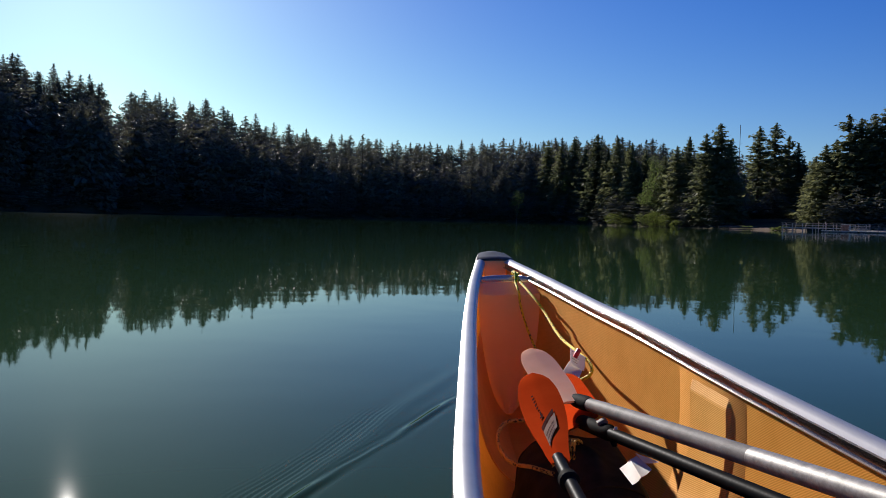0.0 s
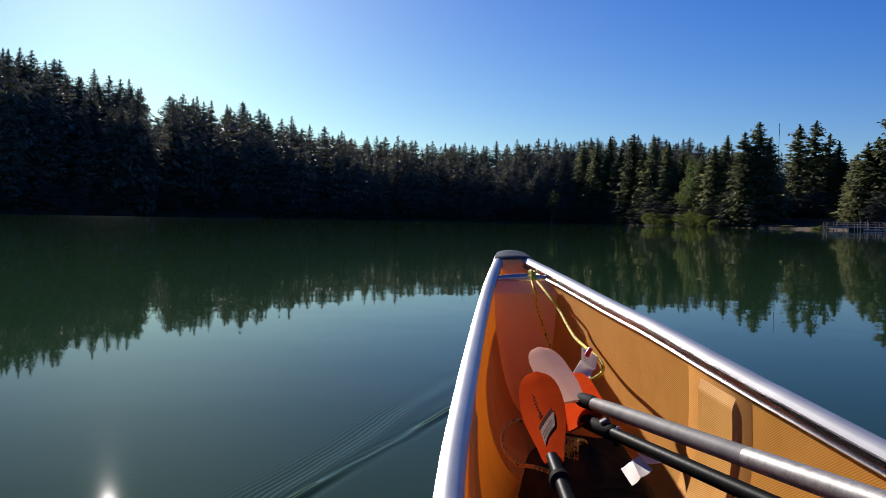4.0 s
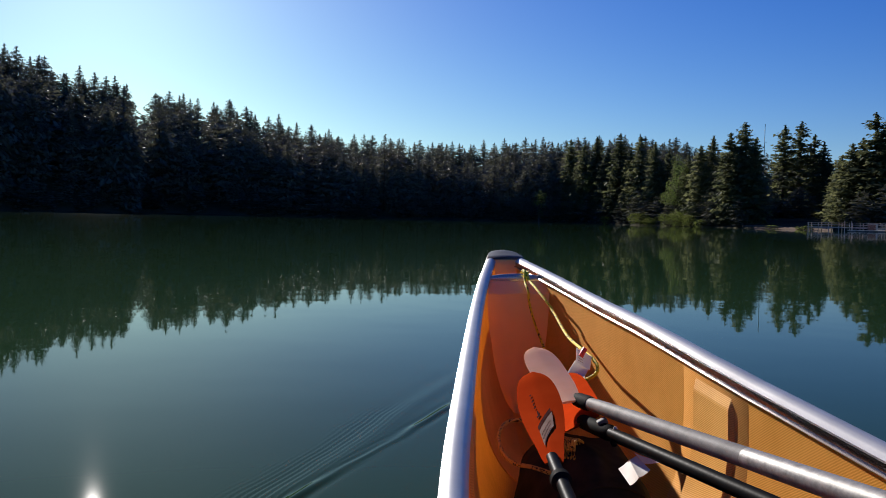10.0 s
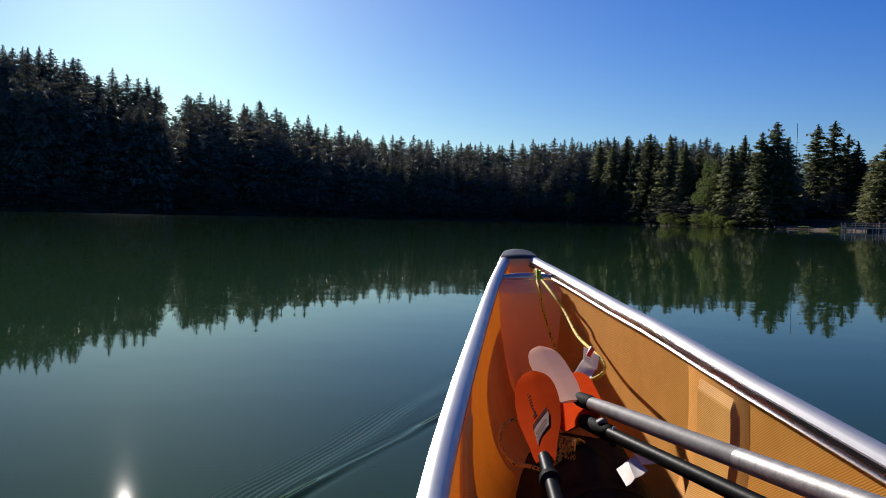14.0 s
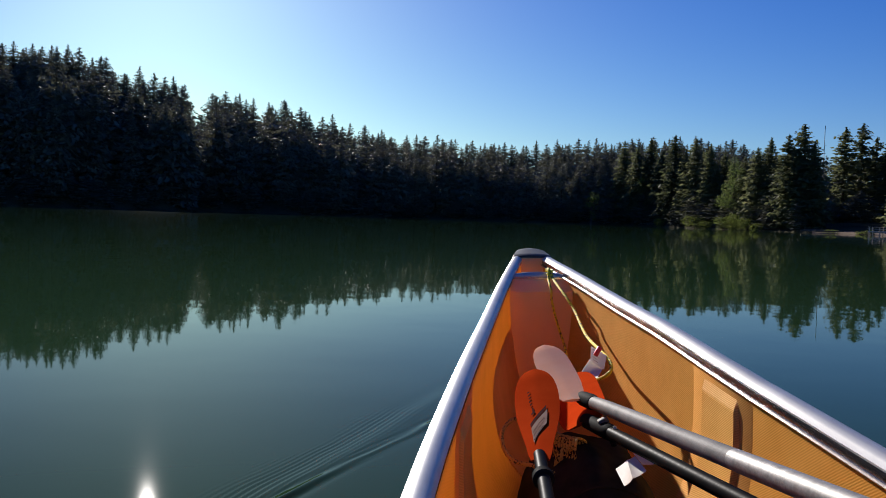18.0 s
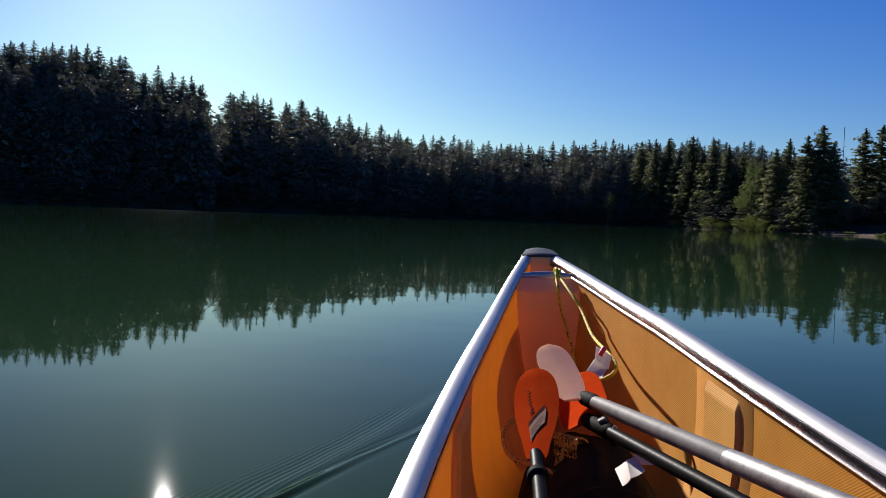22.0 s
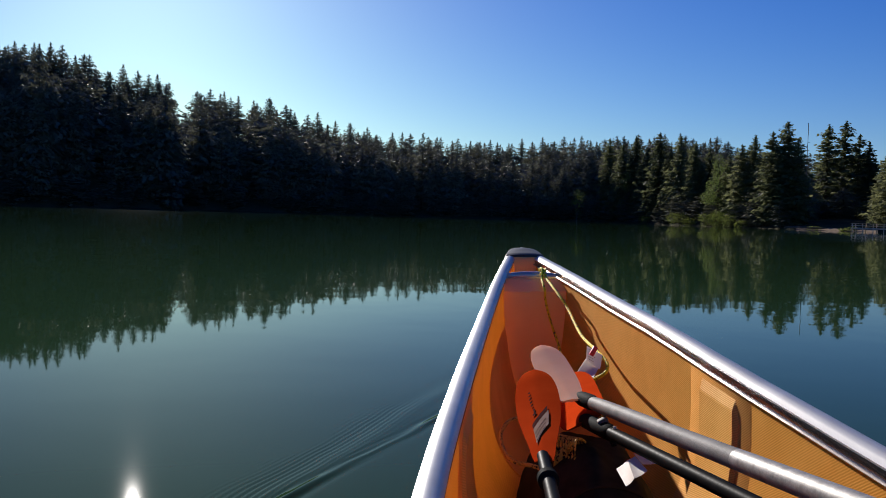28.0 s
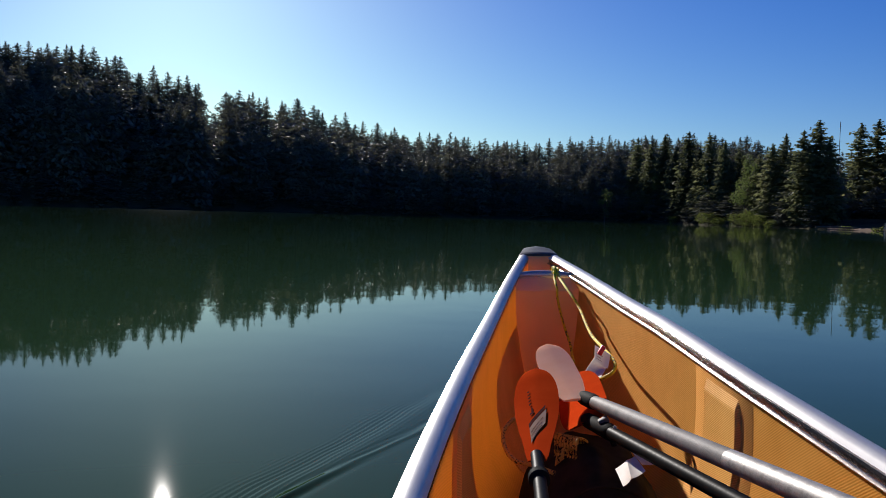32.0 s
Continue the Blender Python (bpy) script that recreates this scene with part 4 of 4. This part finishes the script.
def patch_bm(at, t0, t1, s0, s1, lift, skew=0.0, n=6):
    """A thin printed patch that follows a blade's face."""
    bm = bmesh.new()
    g = [[bm.verts.new(at(t0 + (t1 - t0) * j / n + skew * (i / n), s0 + (s1 - s0) * i / n, lift)) for i in range(n + 1)] for j in range(n + 1)]
    for j in range(n):
        for i in range(n):
            bm.faces.new((g[j][i], g[j][i + 1], g[j + 1][i + 1], g[j + 1][i]))
    return bm


front = thing("kayak_paddle", HEEL, "half of a black-shafted kayak paddle with an orange blade", "paddle", "paddles in the bow")
at, rows, cols = blade_grid((-0.1415, 1.36, 0.2298), (-0.117, 1.80, 0.2957), (1, 0, 0.10), 0.081, -0.005, (0.34, 0.45, 0.54, 0.74, 0.92, 1.0, 1.0))
front_blade = part("blade", blade_bm(at, rows, cols), ORANGE, front, "orange plastic blade with dark print")
LIFT = 0.0036
part("print_bar", patch_bm(at, 0.15, 0.30, -0.40, 0.44, LIFT, 0.20, 12), INK, front_blade)
part("print_bar", patch_bm(at, 0.302, 0.345, -0.42, 0.40, LIFT, 0.20, 12), DARK_PRINT, front_blade)
for k in range(3):                  # thin lines along the label
    part("print_bar", patch_bm(at, 0.175 + 0.038 * k, 0.182 + 0.038 * k, -0.34, 0.30, LIFT + 0.0005, 0.15, 8), DARK_PRINT, front_blade)
part("print_bar", patch_bm(at, 0.435, 0.455, -0.30, -0.12, LIFT, 0.03), DARK_PRINT, front_blade)
part("print_bar", patch_bm(at, 0.455, 0.52, -0.24, -0.17, LIFT, 0.0), DARK_PRINT, front_blade)
for k in range(5):
    part("print_bar", patch_bm(at, 0.54 + 0.036 * k, 0.556 + 0.036 * k, -0.33 - 0.02 * k, -0.24 - 0.02 * k, LIFT, 0.01), DARK_PRINT, front_blade)
part("shaft", sweep_bm([(-0.1410, 1.385, 0.2315), (-0.1415, 1.35, 0.2285), (-0.1458, 1.21, 0.2250), (-0.170, 0.51, 0.2150)], 0.0098, 18), BLACK_TUBE, front)
part("drip_ring", sweep_bm([(-0.1440, 1.268, 0.2264), (-0.1441, 1.272, 0.2265), (-0.1443, 1.288, 0.2269), (-0.1444, 1.292, 0.2270)], [0.0105, 0.0155, 0.0155, 0.0105], 18), RUBBER, front)

second = thing("kayak_paddle", HEEL, "half of a black-shafted kayak paddle with an orange blade under others", "paddle", "paddles in the bow")
at2, rows, cols = blade_grid((-0.0189, 1.78, 0.1934), (0.0067, 2.25, 0.2098), (1, 0, 0.5), 0.108, -0.006, (0.66, 0.84, 0.94, 1.0, 1.0, 1.0, 1.0))
part("blade", blade_bm(at2, rows, cols), ORANGE, second, "orange plastic blade")
s0, s1 = Vector((-0.0122, 1.8018, 0.1929)), Vector((0.1871, 0.7826, 0.2510))
part("shaft", sweep_bm([s0.lerp(s1, k / 6) for k in range(7)], 0.0122, 18), BLACK_TUBE, second)
part("ferrule", sweep_bm([s0.lerp(s1, -0.01), s0.lerp(s1, 0.0), s0.lerp(s1, 0.125), s0.lerp(s1, 0.135)], [0.0125, 0.0150, 0.0158, 0.0125], 18), RUBBER, second)
clamp = part("clamp", box_bm((0.020, 0.018, 0.012), s0.lerp(s1, 0.095) + Vector((-0.002, 0, 0.016)), 0.003, Matrix.Rotation(-0.5, 4, "Y")), GREY_TUBE, second, "grey shaft clamp")
part("lever", sweep_bm([s0.lerp(s1, 0.10) + Vector((0, -0.012, 0.010)), s0.lerp(s1, 0.12) + Vector((0.004, -0.018, -0.006)), s0.lerp(s1, 0.13) + Vector((0.004, -0.016, -0.020))], [0.009, 0.008, 0.005], 10), RUBBER, clamp, "black clamp lever")
part("lock_button", sweep_bm([s0.lerp(s1, 0.15) + Vector((0, 0, 0.010)), s0.lerp(s1, 0.15) + Vector((0, 0, 0.0165))], [0.005, 0.003], 10), ALU, second)

grey = thing("canoe_paddle", HEEL, "grey-shafted paddle with a pale pinkish white blade", "paddle", "paddles in the bow")
at3, rows, cols = blade_grid((-0.0375, 1.827, 0.2283), (-0.0685, 2.1489, 0.2955), (1, 0, 0.10), 0.080, -0.004, (0.52, 0.66, 0.82, 0.95, 1.0, 1.0, 1.0))
part("blade", blade_bm(at3, rows, cols, 0.006), WHITE_BLADE, grey, "pale pinkish white blade")
g0, g1 = Vector((-0.0125, 1.8531, 0.2268)), Vector((0.1911, 0.7569, 0.3077))
part("shaft", sweep_bm([g0.lerp(g1, k / 8) for k in range(9)], [0.0122, 0.0143, 0.0148, 0.0148, 0.0148, 0.015, 0.0152, 0.0153, 0.0155], 20), GREY_TUBE, grey)
part("worn_sleeve", sweep_bm([g0.lerp(g1, 0.545 + 0.455 * k / 6) for k in range(7)], [0.0146, 0.0153, 0.0155, 0.0156, 0.0157, 0.0158, 0.0158], 20), WORN, grey, "shiny worn stretch of the grey shaft")
part("collar", sweep_bm([g0.lerp(g1, -0.012), g0.lerp(g1, 0.0), g0.lerp(g1, 0.045), g0.lerp(g1, 0.060)], [0.0135, 0.0152, 0.0160, 0.0140], 20), RUBBER, grey, "black rubber collar")


# ---- bag, ropes and tags in the bow ----
def bag_at(d, out=1.0):
    """A point of the bag's crumpled skin in the direction d."""
    fold = noise.noise(d * 2.1) * 0.10 + 0.35 * abs(noise.noise(Vector((d.x * 3, d.y * 1.8, d.z * 2.4)) + Vector((3, 1, 2)))) * 0.16 + noise.noise(d * 7) * 0.010
    s = (1 + fold) * out
    return Vector((-0.002 + (0.134 + 0.024 * d.y) * d.x * s, 1.83 + 0.36 * d.y * s, max(-0.018 + 0.158 * d.z * s, -0.082)))


def bag_bm():
    bm = bmesh.new()
    bmesh.ops.create_icosphere(bm, subdivisions=5, radius=1)
    for v in bm.verts:
        v.co = bag_at(v.co.normalized())
    return bm


def hoop_bm(along, radius):
    """A cord or seam round the bag at a place along it."""
    ring = math.sqrt(1 - along * along)
    return sweep_bm([bag_at(Vector((math.cos(a) * ring, along + 0.03 * math.sin(3 * a), math.sin(a) * ring)).normalized(), 1.012) for a in (math.pi * (-0.1 + 1.2 * k / 40) for k in range(41))], radius, 8)


bag = thing("dry_bag", HEEL, "crumpled dark olive nylon bag lying in the bow", "bag")
part("sack", bag_bm(), BAG, bag)
part("seam", hoop_bm(-0.55, 0.0022), BAG, bag, "dark stitched seam")
part("drawcord", hoop_bm(0.72, 0.0032), RUBBER, bag, "black drawcord round the mouth")


def sheet_bm(corners, n=6, sag=0.006, thick=0.0008):
    """A slightly curled sheet of paper between four corners."""
    a, b, c, d = [Vector(p) for p in corners]
    up = (b - a).cross(d - a).normalized()
    bm = bmesh.new()
    grids = []
    for lift in (0, thick):
        grids.append([[bm.verts.new(a.lerp(b, i / n).lerp(d.lerp(c, i / n), j / n) + up * (sag * math.sin(math.pi * i / n) * math.sin(1.5 * j / n + 0.5) + lift)) for i in range(n + 1)] for j in range(n + 1)])
    for g in grids:
        for j in range(n):
            for i in range(n):
                bm.faces.new((g[j][i], g[j][i + 1], g[j + 1][i + 1], g[j + 1][i]))
    bmesh.ops.recalc_face_normals(bm, faces=bm.faces[:])
    return bm


def lower(x, y, z, k=1.07):
    """A place further along the same line of sight from over the port gunwale, for what lies on the low bag."""
    return (-0.297 + (x + 0.297) * k, y * k, 0.6 + (z - 0.6) * k)


note = thing("paper_tag", HEEL, "white folded paper tag lying on the dark bag", "tag")
part("sheet", sheet_bm([lower(-0.0102, 1.485, 0.185), lower(0.0086, 1.486, 0.2), lower(-0.0018, 1.381, 0.2), lower(-0.0109, 1.400, 0.182)], sag=0.002), PAPER, note)
part("flap", sheet_bm([lower(0.0086, 1.486, 0.2), lower(0.026, 1.511, 0.2), lower(0.0279, 1.424, 0.2), lower(-0.0018, 1.381, 0.2)], sag=0.002), PAPER, note)
part("back_fold", sheet_bm([lower(0.0215, 1.50, 0.2075), lower(0.0461, 1.5, 0.1983), lower(0.0606, 1.49, 0.1935), lower(0.0345, 1.49, 0.1920)], sag=0.002), PAPER, note)

label_tag = thing("care_tag", HEEL, "white printed tag tied to the yellow bow rope", "tag")
card = part("card", sheet_bm([(0.0717, 2.36, 0.2644), (0.1078, 2.33, 0.2454), (0.0969, 2.30, 0.214), (0.0665, 2.33, 0.2313)], sag=0.003), PAPER, label_tag)
part("lower_leaf", sheet_bm([(0.0665, 2.345, 0.2330), (0.0969, 2.315, 0.216), (0.0761, 2.27, 0.198), (0.0394, 2.33, 0.1959)], sag=0.006), PAPER, label_tag)
for k in range(5):
    t = 0.12 + 0.17 * k
    p, q = Vector((0.0717, 2.354, 0.2644)).lerp(Vector((0.0665, 2.324, 0.2313)), t), Vector((0.1078, 2.324, 0.2454)).lerp(Vector((0.0969, 2.294, 0.214)), t)
    part("print_bar", sweep_bm([p.lerp(q, 0.12), p.lerp(q, 0.42 + 0.07 * (k % 3))], 0.0012, 6, 0.3), INK, card)
part("clip", box_bm((0.012, 0.010, 0.026), (0.0845, 2.33, 0.2555), 0.002, Matrix.Rotation(0.5, 4, "Y")), RED, label_tag, "red plastic clip")


def rope(name, points, radius, mat, label, steps=8):
    line = thing(name, HEEL, label, "rope")
    part("strand", sweep_bm(smooth_path(points, steps), radius, 8), mat, line)
    return line


bow_line = rope("bow_rope", [(0.030, 3.19, 0.412), (0.034, 3.17, 0.417), (0.030, 3.13, 0.386), (0.029, 3.075, 0.371), (0.032, 3.049, 0.353), (0.032, 3.037, 0.328), (0.040, 3.015, 0.284), (0.050, 2.98, 0.240), (0.062, 2.90, 0.191), (0.062, 2.78, 0.150)], 0.0042, ROPE, "yellow and black rope tied to the carry handle")
part("strand", sweep_bm(smooth_path([(0.040, 3.215, 0.385), (0.030, 3.222, 0.412), (0.036, 3.19, 0.418), (0.044, 3.12, 0.390), (0.054, 3.00, 0.368), (0.070, 2.91, 0.340), (0.086, 2.84, 0.308), (0.092, 2.62, 0.262), (0.100, 2.44, 0.249),
                                     (0.110, 2.32, 0.238), (0.111, 2.27, 0.224), (0.095, 2.24, 0.210), (0.064, 2.28, 0.186), (0.02, 2.3, 0.17)]), 0.0045, 8), ROPE, bow_line)
part("knot", sweep_bm(smooth_path([(0.028, 3.18, 0.40), (0.046, 3.175, 0.412), (0.042, 3.215, 0.414), (0.030, 3.222, 0.398), (0.040, 3.185, 0.384), (0.048, 3.178, 0.402)]), 0.0045, 8), ROPE, bow_line)
slack = rope("stern_rope", [(-0.085, 1.98, 0.157), (-0.101, 1.96, 0.162), (-0.150, 1.95, 0.161), (-0.176, 1.90, 0.145), (-0.1745, 1.85, 0.122), (-0.155, 1.80, 0.110), (-0.121, 1.76, 0.112), (-0.08, 1.75, 0.10)], 0.0045, OLD_ROPE, "tan and black rope coiled on the canoe floor")
for k in range(9):
    loop = [(-0.1031 + 0.0037 * k, 1.591 - 0.009 * k, 0.165), (-0.1031 + 0.0037 * k, 1.591 - 0.009 * k, 0.2078 + 0.0018 * k), (-0.0965 + 0.0059 * k, 1.5725, 0.2211 - 0.0019 * k),
            (-0.0872 + 0.0030 * k, 1.554, 0.2081 - 0.0029 * k), (-0.1028 + 0.0029 * k, 1.549, 0.1867 + 0.0019 * k), (-0.106, 1.554, 0.155)]
    part("coil", sweep_bm(smooth_path([lower(*p, 1.15) for p in loop], 6), 0.0024, 8), OLD_ROPE, slack)
